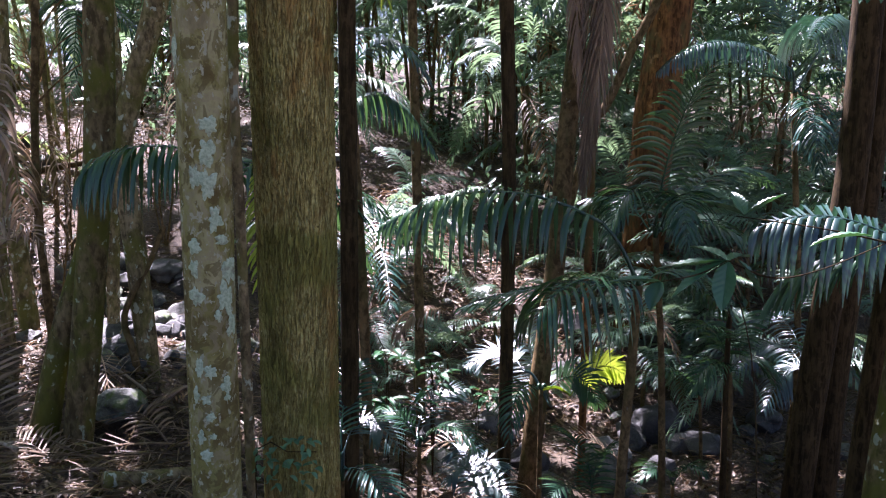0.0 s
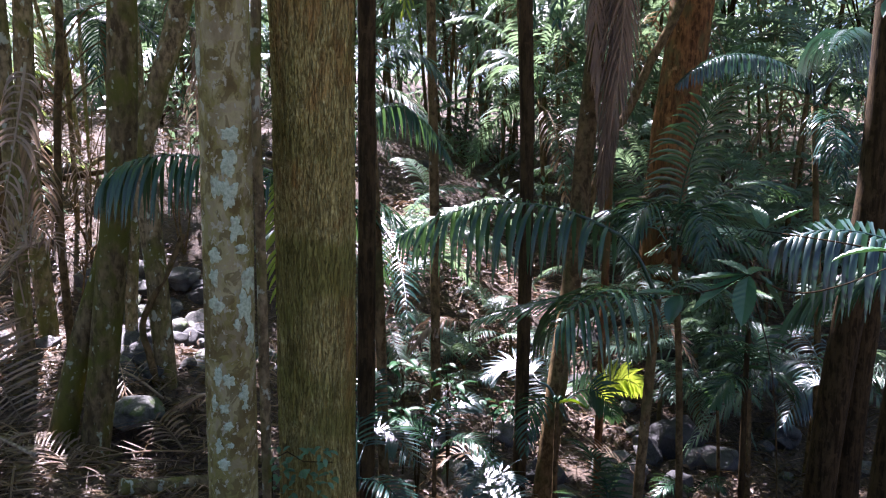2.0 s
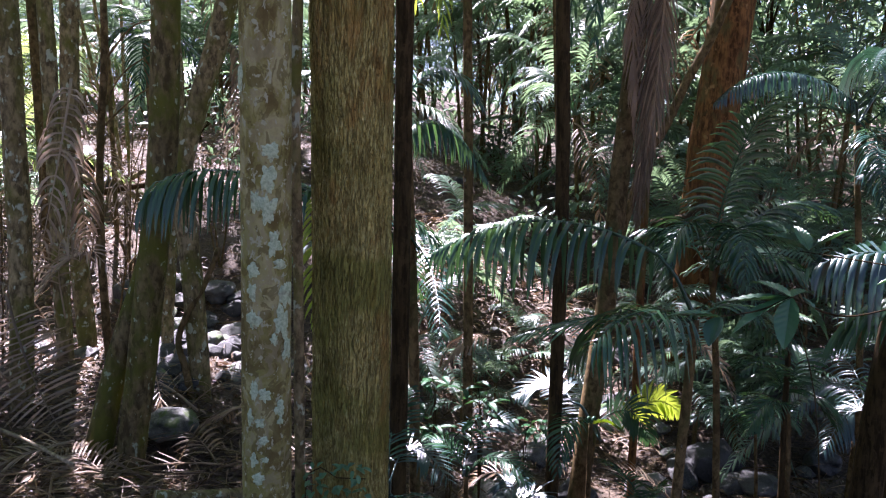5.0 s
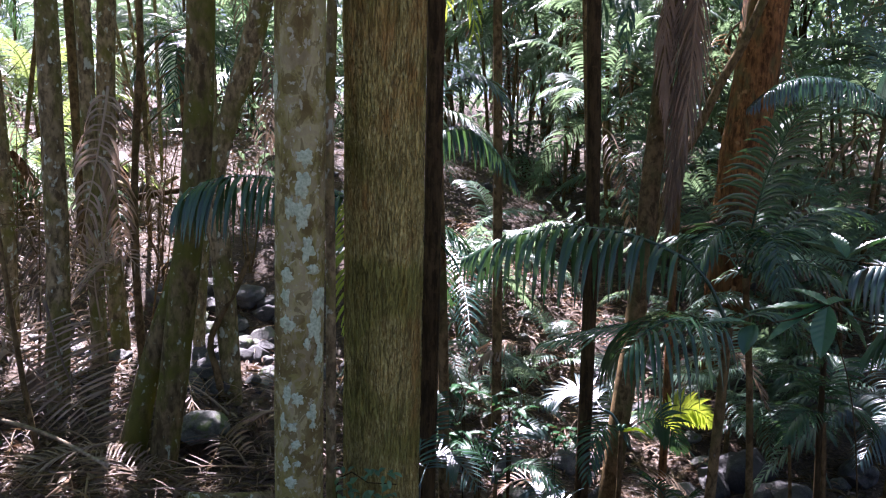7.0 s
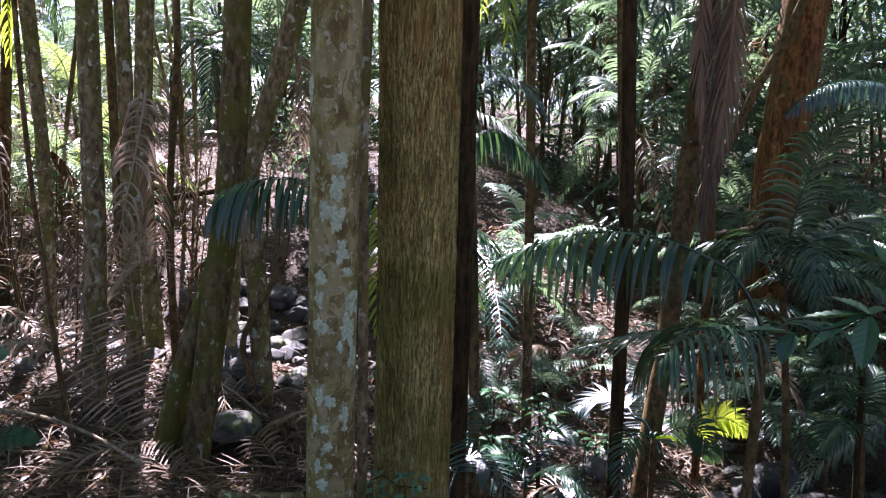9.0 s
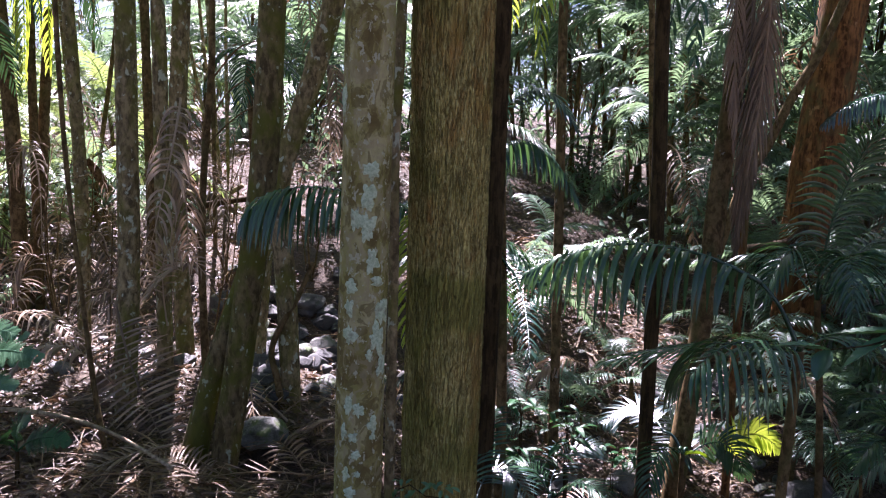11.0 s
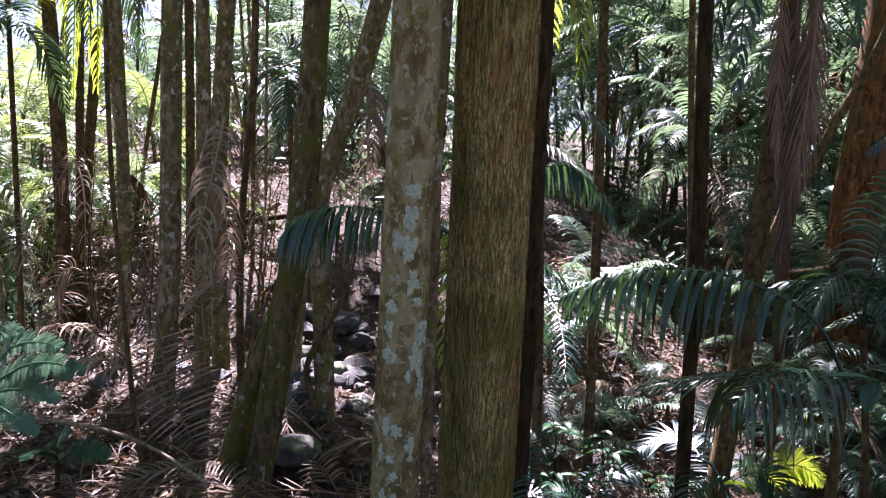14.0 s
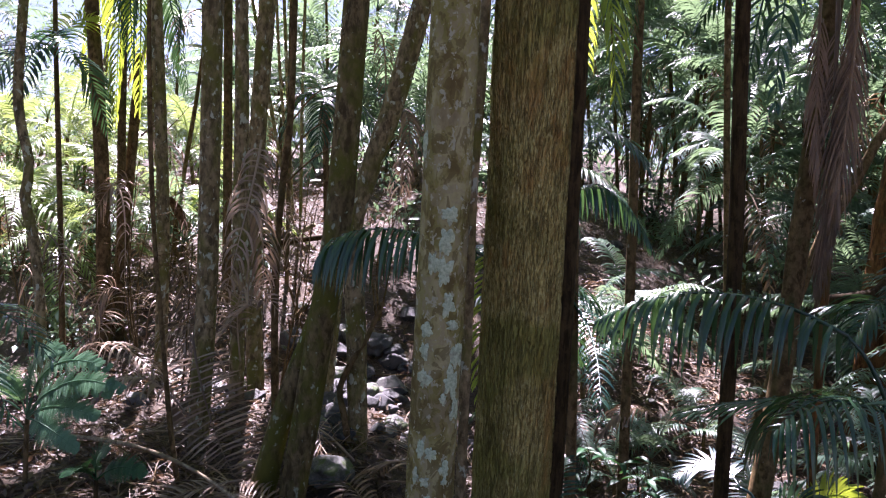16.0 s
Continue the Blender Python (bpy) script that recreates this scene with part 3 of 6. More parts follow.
# flaky plates on the fissured trunk's face
def bark_plates(root, pts, r0, r1, top):
    line = curve_points(to_sky(to_ground(pts), top), 420)
    rg = random.Random(77)
    pieces = []
    for _ in range(2600):
        k = rg.randrange(4, 150)
        axis = line[k]
        if axis.z > 3.6:
            continue
        r = (r0 + (r1 - r0) * k / 420) * 1.0
        ang = rg.uniform(-2.0, 2.2)
        ln, wd = rg.uniform(0.03, 0.1), rg.uniform(0.005, 0.011)
        lift = rg.uniform(0.001, 0.005)
        skew = rg.uniform(-0.05, 0.05)
        verts = []
        for z, w in ((-0.5, 0.3), (-0.2, 1.0), (0.25, 0.9), (0.5, 0.25)):
            a = ang + skew * z
            zz = axis.z + z * ln
            slide = (line[min(k + 6, 420)] - line[k - 4])
            c = axis + slide * (z * ln / max(slide.z, 0.01))
            for s, h in ((-1, 0.0), (0, 1.0), (1, 0.0)):
                b = a + s * w * wd * 0.5 / r
                q = r * 0.985 + h * (lift + 0.004)
                verts.append((c.x + q * math.sin(b), c.y - q * math.cos(b), zz))
        pieces.append((verts, [(i * 3 + j, i * 3 + j + 1, i * 3 + j + 4, i * 3 + j + 3) for i in range(3) for j in range(2)]))
    ob = part("flaky_bark", mesh_of("flaky_bark", *joined(pieces)), BARK_ROUGH, root, "flaky tan bark")
    tagged(ob, kind="stuff")


bark_plates(ROUGH_TREE, [(-0.605, 3.130, 0.097), (-0.578, 3.000, 1.204), (-0.555, 2.860, 2.138)], 0.1590, 0.1161, 11.0)


# lichen patches on the smooth trunk
def lichen_patch(root, axis_top, axis_low, at_z, turn, wide, high, seed):
    """A thin crusty patch that follows the trunk's round face."""
    top, low = Vector(axis_top), Vector(axis_low)
    verts, faces = [], []
    n, m = 64, 4
    for i in range(m + 1):
        for j in range(n):
            w = 2 * math.pi * j / n
            edge = 0.92 + 0.6 * noise.noise((math.cos(w) * 1.6 + seed, math.sin(w) * 1.6, seed * 0.7)) + 0.26 * noise.noise((math.cos(w) * 3.5 + seed, math.sin(w) * 3.5, seed * 1.7)) + 0.1 * noise.noise((math.cos(w) * 9, math.sin(w) * 9, seed * 2.7))
            q = (i / m) * edge
            z = at_z + math.sin(w) * q * high * 0.5
            c = top.lerp(low, (top.z - z) / (top.z - low.z))
            rad = LICHEN_RADIUS + (0.0035 if i < m else 0.0)
            ang = turn + math.cos(w) * q * wide * 0.5 / LICHEN_RADIUS
            verts.append((c.x + rad * math.sin(ang), c.y - rad * math.cos(ang), z))
    for i in range(m):
        for j in range(n):
            jj = (j + 1) % n
            faces.append((i * n + j, i * n + jj, (i + 1) * n + jj, (i + 1) * n + j))
    part("lichen_patch", mesh_of("lichen_patch", verts, faces), PALE_LICHEN, root, "pale grey-green crusty lichen")


LICHEN_RADIUS = 0.0896
AXIS_TOP, AXIS_LOW = (-0.784, 2.530, 2.076), (-0.839, 2.700, 0.302)
LICHEN = [
    (1.672, 0.46, 0.058, 0.058),
    (1.588, 0.36, 0.053, 0.087),
    (1.486, 0.35, 0.057, 0.100),
    (1.511, -0.11, 0.037, 0.083),
    (1.364, 0.57, 0.048, 0.083),
    (1.275, -0.20, 0.043, 0.046),
    (1.293, 0.83, 0.053, 0.037),
    (1.199, -0.28, 0.036, 0.062),
    (1.189, 1.07, 0.069, 0.114),
    (1.090, 0.91, 0.065, 0.116),
    (1.102, -0.28, 0.049, 0.071),
    (0.989, 1.16, 0.047, 0.071),
    (0.830, 0.18, 0.042, 0.054),
    (0.845, -0.25, 0.035, 0.075),
    (0.774, 0.79, 0.048, 0.062),
    (0.727, 0.01, 0.039, 0.033),
    (0.744, -0.43, 0.030, 0.054),
    (0.659, 0.15, 0.034, 0.037),
    (0.585, -0.27, 0.036, 0.050),
    (0.586, 0.21, 0.027, 0.025),
    (0.511, -0.07, 0.049, 0.042),
    (0.729, 0.82, 0.026, 0.037),
    (1.030, 0.58, 0.028, 0.037),
    (1.908, -0.81, 0.041, 0.096),
]
for i, (z, turn, wide, high) in enumerate(LICHEN):
    lichen_patch(LICHEN_TREE, AXIS_TOP, AXIS_LOW, z, turn, wide, high, i + 1)


# ---- broken rock of the creek bed ----
def stone_mesh(seed, flat=0.7, lumpy=0.35):
    bm = bmesh.new()
    bmesh.ops.create_icosphere(bm, subdivisions=4, radius=0.5)
    rg = random.Random(seed + 40)
    cuts = [(Vector((rg.uniform(-1, 1), rg.uniform(-1, 1), rg.uniform(-0.7, 1))).normalized(), rg.uniform(0.3, 0.43)) for _ in range(11)]
    for v in bm.verts:
        n = v.co.normalized()
        k = 1 + lumpy * noise.noise((n.x * 1.3 + seed * 7.3, n.y * 1.3, n.z * 1.3)) + 0.12 * noise.noise((n.x * 3.5, n.y * 3.5 + seed, n.z * 3.5)) + 0.05 * noise.noise((n.x * 9, n.y * 9 + seed, n.z * 9))
        q = n * 0.5 * k
        for way, reach in cuts:
            over = q.dot(way) - reach
            if over > 0:
                q -= way * over * 0.92
        v.co = (q.x, q.y, q.z * flat)
    me = bpy.data.meshes.new("stone")
    bm.to_mesh(me)
    bm.free()
    me.polygons.foreach_set("use_smooth", [True] * len(me.polygons))
    return me


STONES = {}


def stone(place, size, mat=None, seed=0, label="grey weathered stone in the creek bed", name="rock", turn=0.0, squash=1.0):
    mat = mat or ROCK
    place = (place[0], place[1], ground_z(place[0], place[1]) + size * squash * 0.18)
    key = (seed % 7, mat.name)
    if key not in STONES:
        STONES[key] = stone_mesh(seed % 7)
        STONES[key].materials.append(mat)
    ob = new(name, STONES[key])
    ob.matrix_world = Matrix.LocRotScale(place, Euler((0.15 * math.sin(seed * 3.1), 0.15 * math.cos(seed * 1.7), turn + seed * 1.3)), (size * 1.15, size * 0.95, size * squash))
    return tagged(ob, label, "rock", "stones of the creek bed")


stone((-2.060, 4.660, 0.071), 0.38, ROCK_MOSS, 1, "large rounded grey boulder in the creek bed", "boulder", 0, 0.8)
stone((-2.610, 5.810, 0.120), 0.32, ROCK_DARK, 2, "dark smooth wet-looking boulder", "boulder")
stone((-2.808, 6.680, 0.194), 0.36, ROCK_MOSS, 3, "grey boulder with green moss", "boulder")
stone((-3.103, 6.870, 0.286), 0.34, ROCK_MOSS, 4, "grey boulder with green moss", "boulder")
stone((-2.397, 6.540, 0.148), 0.24, ROCK, 5, "pale sunlit stone in the creek", "boulder", 0, 0.7)
stone((-2.206, 6.130, 0.120), 0.22, ROCK_DARK, 6)
stone((-2.463, 6.220, 0.123), 0.2, ROCK, 0)
stone((-2.428, 5.270, 0.121), 0.2, ROCK_MOSS, 1)
stone((-3.546, 7.110, 0.457), 0.3, ROCK_DARK, 2, "grey boulder on the far bank", "boulder")
stone((-3.130, 7.270, 0.514), 0.34, ROCK, 3)
stone((-2.684, 7.230, 0.438), 0.38, ROCK_DARK, 4)
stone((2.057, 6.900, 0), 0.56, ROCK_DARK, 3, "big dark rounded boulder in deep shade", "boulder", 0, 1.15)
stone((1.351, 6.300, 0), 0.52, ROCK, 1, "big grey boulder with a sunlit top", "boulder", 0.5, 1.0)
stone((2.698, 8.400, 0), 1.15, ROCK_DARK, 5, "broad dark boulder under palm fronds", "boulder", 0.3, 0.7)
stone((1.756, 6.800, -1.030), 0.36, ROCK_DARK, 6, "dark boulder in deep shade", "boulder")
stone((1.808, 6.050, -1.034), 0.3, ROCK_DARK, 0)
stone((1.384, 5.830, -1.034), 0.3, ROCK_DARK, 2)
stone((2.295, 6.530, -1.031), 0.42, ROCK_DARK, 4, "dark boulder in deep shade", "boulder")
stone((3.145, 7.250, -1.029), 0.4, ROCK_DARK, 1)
stone((-0.066, 5.810, -0.650), 0.34, ROCK, 5, "grey stone with a sunlit face", "boulder", 0.2, 1.1)
stone((0.023, 5.230, -0.680), 0.34, ROCK_MOSS, 6, "pale mossy stone among fronds", "boulder")
stone((0.411, 6.670, -0.821), 0.3, ROCK, 0, "pale sunlit stone in the creek", "boulder")
stone((-0.546, 4.550, -0.478), 0.2, ROCK, 3)
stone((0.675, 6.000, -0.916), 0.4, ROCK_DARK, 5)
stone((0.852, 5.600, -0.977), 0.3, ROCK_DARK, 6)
rs = random.Random(11)
corner = [Vector(p) for p in ((-2.380, 4.990, 0.121), (-1.829, 5.450, -0.014), (-3.372, 7.200, 0.497), (-2.419, 7.340, 0.476))]
for i in range(70):
    a, b = rs.random(), rs.random()
    q = corner[0].lerp(corner[1], a).lerp(corner[2].lerp(corner[3], a), b)
    s = rs.choice((0.1, 0.14, 0.18, 0.22, 0.27)) * rs.uniform(0.8, 1.2)
    stone(q, s, rs.choice((ROCK_DARK, ROCK_DARK, ROCK_DARK, ROCK, ROCK_MOSS, ROCK_MOSS)), i + 3, "grey-green wet stone among others in the creek", turn=rs.uniform(0, 6), squash=rs.uniform(0.8, 1.1))
for i in range(120):
    x = rs.uniform(-4.6, 4.4) if i < 80 else rs.uniform(-4.0, -1.0)
    y = rs.gauss(6.7, 0.75) + 0.1 * x
    s = rs.choice((0.06, 0.08, 0.1, 0.13, 0.16, 0.2, 0.24)) * rs.uniform(0.8, 1.2)
    stone((x, y, ground_z(x, y) + s * 0.14), s, rs.choice((ROCK, ROCK, ROCK_DARK, ROCK_MOSS)), i, turn=rs.uniform(0, 6), squash=rs.uniform(0.7, 1.1))
for i in range(32):
    x = rs.uniform(-6.5, 6)
    y = rs.uniform(8, 13)
    s = rs.choice((0.12, 0.2, 0.3, 0.42)) * rs.uniform(0.8, 1.2)
    stone((x, y, ground_z(x, y) + s * 0.1), s, rs.choice((ROCK, ROCK_DARK, ROCK_MOSS)), i, "grey stone on the hillside", turn=rs.uniform(0, 6))

for i in range(52):
    x, y = rs.uniform(-0.5, 1.6), rs.uniform(7.0, 9.4)
    s = rs.choice((0.05, 0.07, 0.1, 0.14, 0.18)) * rs.uniform(0.8, 1.2)
    stone((x, y, 0), s, rs.choice((ROCK, ROCK, ROCK_MOSS, ROCK_DARK)), i, "pale grey stone on the sunlit bank", turn=rs.uniform(0, 6), squash=rs.uniform(0.7, 1.1))


# ---- shared frond shapes for palms further off ----
def local_frond(seed, reach, rise, drop, count=36, length=0.46, width=0.028, droop=1.5, torn=0.04):
    rib, leaves = frond_geometry((0, 0, 0), (reach * 0.45, 0, rise), (reach, 0, rise - drop), count, length, width, droop, seed=seed, torn=torn, rows=3, bare=0.18)
    return mesh_of("frond", *joined([rib, *leaves]))


FROND_SHAPES = [local_frond(i, r, z, d, length=l) for i, (r, z, d, l) in enumerate(((1.5, 0.9, 0.5, 0.4), (1.7, 0.7, 0.9, 0.45), (1.3, 1.2, 0.3, 0.36), (1.6, 0.45, 1.1, 0.42)))]
for me in FROND_SHAPES:
    me.materials.append(LEAF_FAR)
DEAD_SHAPES = [local_frond(20 + i, 1.3, 0.1, 1.2, 22, 0.4, 0.03, 2.2, 0.25) for i in range(2)]
for me in DEAD_SHAPES:
    me.materials.append(LEAF_DEAD_J)


# the same frond shapes again, in the leaf colour with sunlight painted in
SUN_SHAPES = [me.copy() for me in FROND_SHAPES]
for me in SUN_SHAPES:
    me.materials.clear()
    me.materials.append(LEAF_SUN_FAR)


def crown_of_fronds(ob, top, n, rg, scale=1.0, dead=0, shapes=None):
    for k in range(n):
        f = part("frond", (shapes or FROND_SHAPES)[rg.randrange(4)], None, ob)
        f.matrix_parent_inverse = Matrix()
        f.matrix_basis = Matrix.LocRotScale(Vector(top) - ob.location, Euler((rg.uniform(-0.25, 0.25), rg.uniform(-0.35, 0.35), k * 2.4 + rg.uniform(-0.4, 0.4))), Vector((1, 1, 1)) * scale * rg.uniform(0.8, 1.15))
    for k in range(dead):
        f = part("dead_frond", DEAD_SHAPES[k % 2], None, ob, "withered brown frond")
        f.matrix_parent_inverse = Matrix()
        f.matrix_basis = Matrix.LocRotScale(Vector(top) - ob.location - Vector((0, 0, 0.1)), Euler((0, 0.3, rg.uniform(0, 6.3))), Vector((1, 1, 1)) * scale)


# stretches of slope on which the sun falls past the palms: x from, to, y from, to
GLADES = ((-0.9, 1.9, 8.5, 10.3), (-4.8, -1.4, 7.0, 9.8))


def understorey_palm(x, y, tall, scale, rg, n=8, dead=0, shapes=None, label="green understorey palm with arching feathery fronds on the hillside"):
    z = ground_z(x, y)
    high = max(0.0, z + tall + 0.5 * scale - 0.3)
    if any(a < x + 0.3 * high < b and c < y - 0.62 * high < d for a, b, c, d in GLADES):
        return None
    ob = thing("understorey_palm", label, "palm", (x, y, z - 0.05), "understorey palms")
    lean = Vector((rg.uniform(-0.12, 0.12), rg.uniform(-0.12, 0.12), 1)) * tall
    part("stem", mesh_of("stem", *tube([(x, y, z - 0.05), Vector((x, y, z)) + lean * 0.5, Vector((x, y, z)) + lean], 0.022 * scale + 0.01, 0.018 * scale + 0.008, 14, 10, 0.03, ring_bumps=0.05)), BARK_PALM, ob)
    crown_of_fronds(ob, Vector((x, y, z)) + lean, n, rg, scale, dead, shapes)
    return ob


rp = random.Random(5)
spots = []
for i in range(46):
    for _ in range(60):
        y = 7.6 + 15 * rp.random() ** 1.5
        x = rp.uniform(-0.62, 0.58) * (y + 2) - 1.0
        if x < -0.3 * y and y < 12 and rp.random() < 0.7:
            continue
        if all((x - a) ** 2 + (y - b) ** 2 > 1.2 for a, b in spots):
            break
    spots.append((x, y))
    if -0.1 < x < 1.5 and y < 9.8:
        x += 1.7
    understorey_palm(x, y, rp.choice((0.4, 0.8, 1.3, 2.0, 2.8, 3.6) if y > 12 else (0.3, 0.5, 0.8, 1.2)), rp.uniform(0.6, 1.15) * (0.75 if y < 10 else 1.1), rp, rp.choice((7, 8, 9)), rp.choice((0, 0, 1, 2)))


for i in range(48):
    y = rp.uniform(15, 25)
    x = rp.uniform(-0.85, 0.6) * (y + 2) - 1.0
    understorey_palm(x, y, rp.uniform(0.8, 4.6), rp.uniform(1.0, 1.7), rp, 10, rp.choice((0, 1, 2)), None, "tall forest palm with long drooping fronds")


for x, y, tall, k in ((-0.7, 6.9, 0.5, 0.6), (1.9, 7.1, 0.7, 0.65), (-0.3, 8.6, 0.5, 0.7), (1.6, 8.0, 0.9, 0.7), (2.4, 7.4, 0.8, 0.7), (3.0, 6.4, 0.9, 0.8), (3.4, 7.6, 1.6, 0.9),
                      (2.2, 9.0, 1.5, 0.9), (3.9, 8.4, 1.0, 0.8), (-0.9, 9.6, 0.5, 0.7), (0.4, 10.2, 0.5, 0.8), (4.4, 5.9, 0.7, 0.8), (2.0, 10.2, 0.6, 0.9), (3.0, 10.0, 0.9, 0.9), (2.1, 9.3, 0.4, 0.7), (2.8, 11.4, 1.2, 1.0), (4.4, 10.6, 0.8, 1.0)):
    understorey_palm(x, y, tall, k, rp, 7, 0, None, "low green palm with feathery fronds on the far bank")


for x, y, tall in ((1.9, 11.4, 1.4), (1.4, 12.5, 2.6), (-0.6, 13.0, 2.4), (2.5, 13.5, 3.2), (0.8, 14.5, 3.6), (-1.8, 12.5, 1.8)):
    understorey_palm(x, y, tall, 1.15, rp, 9, 0, None, "broad green forest palm with long sunlit fronds")


for x, y, tall in ((-0.96, 11.50, 1.70), (-0.26, 12.50, 2.55), (0.24, 10.50, 2.04), (0.69, 13.00, 3.23), (1.61, 12.00, 2.76), (1.17, 10.40, 2.06), (2.60, 11.00, 2.20), (-0.75, 12.00, 1.47)):
    understorey_palm(x, y, tall, 0.95, rp, 9, 1, None, "green forest palm with broad sunlit fronds on the hillside")


for k in range(20):
    y = rp.uniform(14.5, 20.0)
    understorey_palm(rp.uniform(-0.22, 0.3) * y, y, rp.uniform(1.6, 4.8), rp.uniform(1.3, 1.7), rp, 10, 1, None, "tall forest palm with broad sunlit fronds")


for x, y, tall in ((-4.95, 13.80, 1.57), (-6.81, 14.50, 2.08), (-4.21, 13.40, 0.50), (-5.76, 14.20, 0.70)):
    understorey_palm(x, y, tall, 1.5, rp, 9, 4, None, "dark green forest palm with brown dead fronds hanging below")


def small_tree(x, y, tall, wide, n, seed, label="small dark broad-leaved tree in the shade"):
    rg = random.Random(seed)
    z = ground_z(x, y)
    ob = thing("small_tree", label, "tree", (x, y, z - 0.05), "small understorey trees")
    top = Vector((x + rg.uniform(-0.3, 0.3), y, z + tall))
    part("trunk", mesh_of("trunk", *tube([(x, y, z - 0.05), Vector((x, y, z)).lerp(top, 0.5) + Vector((0.1, 0, 0)), top], 0.04, 0.02, 16, 8, 0.08)), BARK_DARK, ob)
    hubs = []
    for k in range(7):
        w = k * 0.9 + rg.uniform(-0.3, 0.3)
        hub = top + Vector((math.cos(w) * wide, math.sin(w) * wide, rg.uniform(-0.35, 0.5) * tall * 0.5))
        hubs.append(hub)
        part("limb", mesh_of("limb", *tube([Vector((x, y, z)).lerp(top, 0.6), Vector((x, y, z)).lerp(top, 0.9).lerp(hub, 0.4), hub], 0.018, 0.006, 8, 6, 0.08)), BARK_DARK, ob)
    part("crown", quick_mesh("crown", *leaf_cloud(hubs, n, (wide * 0.42, wide * 0.42, tall * 0.16), 0.17, seed, 0.5)), LEAF_FAR, ob)


for k, (x, y, tall, wide) in enumerate(((5.6, 11.0, 4.2, 1.5), (4.4, 13.0, 4.6, 1.4), (7.2, 10.0, 4.4, 1.5))):
    small_tree(x, y, tall, wide, 1500, 300 + k)
for x, y, tall, k in ((3.9, 9.4, 2.6, 1.0), (5.2, 8.2, 2.2, 1.0), (6.2, 6.8, 1.8, 0.9), (3.0, 10.8, 3.4, 1.1), (4.6, 10.6, 3.0, 1.1), (3.5, 8.6, 1.4, 0.8), (5.4, 12.0, 4.2, 1.2), (4.0, 12.2, 2.2, 1.0)):
    understorey_palm(x, y, tall, k, rp, 10, 2, None, "dark green forest palm in the shade of the canopy")
for k in range(4):
    y = rp.uniform(6.5, 11.5)
    x = rp.uniform(-0.72, -0.36) * y - 0.9
    ob = tree("thicket_stem", "thin brown stem in the sunlit thicket", [(x, y, ground_z(x, y) + 0.1), (x + rp.uniform(-0.15, 0.15), y, 1.4), (x + rp.uniform(-0.3, 0.3), y, 3.2)], rp.uniform(0.018, 0.045), 0.02, rp.choice((BARK_SPOT, BARK_PALM, BARK_MOSSY)), 6.5, 24, 9, crown=False, uneven=0.12)
    for q in range(3):
        h = rp.uniform(0.9, 2.6)
        w = rp.uniform(0, 6.28)
        part("twig", mesh_of("twig", *tube([(x, y, h), (x + 0.2 * math.cos(w), y + 0.2 * math.sin(w), h + 0.12), (x + 0.5 * math.cos(w), y + 0.5 * math.sin(w), h + 0.35)], 0.006, 0.003, 8, 5, 0.1)), BARK_PALM, ob)


for k in range(16):
    y = rp.uniform(7.5, 15)
    x = rp.uniform(-0.98, -0.5) * y - 1.2
    understorey_palm(x, y, rp.uniform(0.3, 1.3), rp.uniform(0.6, 1.0), rp, 7, 1, SUN_SHAPES, "feathery palm in the thicket, painted bright yellow-green as if sunlit")


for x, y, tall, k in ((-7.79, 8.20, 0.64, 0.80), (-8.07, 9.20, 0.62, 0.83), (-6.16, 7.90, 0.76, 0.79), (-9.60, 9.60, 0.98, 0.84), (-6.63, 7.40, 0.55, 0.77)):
    understorey_palm(x, y, tall, k, rp, 8, 1, SUN_SHAPES, "feathery palm in the thicket, painted bright yellow-green as if sunlit")


# ---- trees further up the hill and behind the path, with the canopy ----
rt = random.Random(8)
for i in range(46):
    y = rt.uniform(9.5, 40)
    y += 15 if y < 24 else 0
    x = rt.uniform(-0.7, 0.7) * (y + 4) - 1
    r = rt.choice((0.05, 0.07, 0.1, 0.14))
    z = ground_z(x, y)
    tree("hillside_tree", "slim forest tree on the hillside", [(x, y, z + 0.2), (x + rt.uniform(-0.2, 0.2), y, z + 2.5), (x + rt.uniform(-0.5, 0.5), y, z + 5)], r, r * 0.7, rt.choice((BARK_SPOT, BARK_PALM, BARK_DARK, BARK_MOSSY)), z + rt.uniform(8.5, 11), 24, 10, uneven=0.06)
# trees out of view, added to close the place round and carry canopy leaves
for x, y in ((-9, 3), (-11, 9), (8, 2), (10, 8), (7, -7), (-8, -6), (1, -11), (12, -2), (-13, -1)):
    z = ground_z(x, y)
    tree("unseen_tree", "unseen forest tree added beside the path", [(x, y, z + 0.2), (x, y, z + 3), (x + 0.3, y, z + 6)], 0.16, 0.1, BARK_MOSSY, z + 10, 24, 12, uneven=0.05)


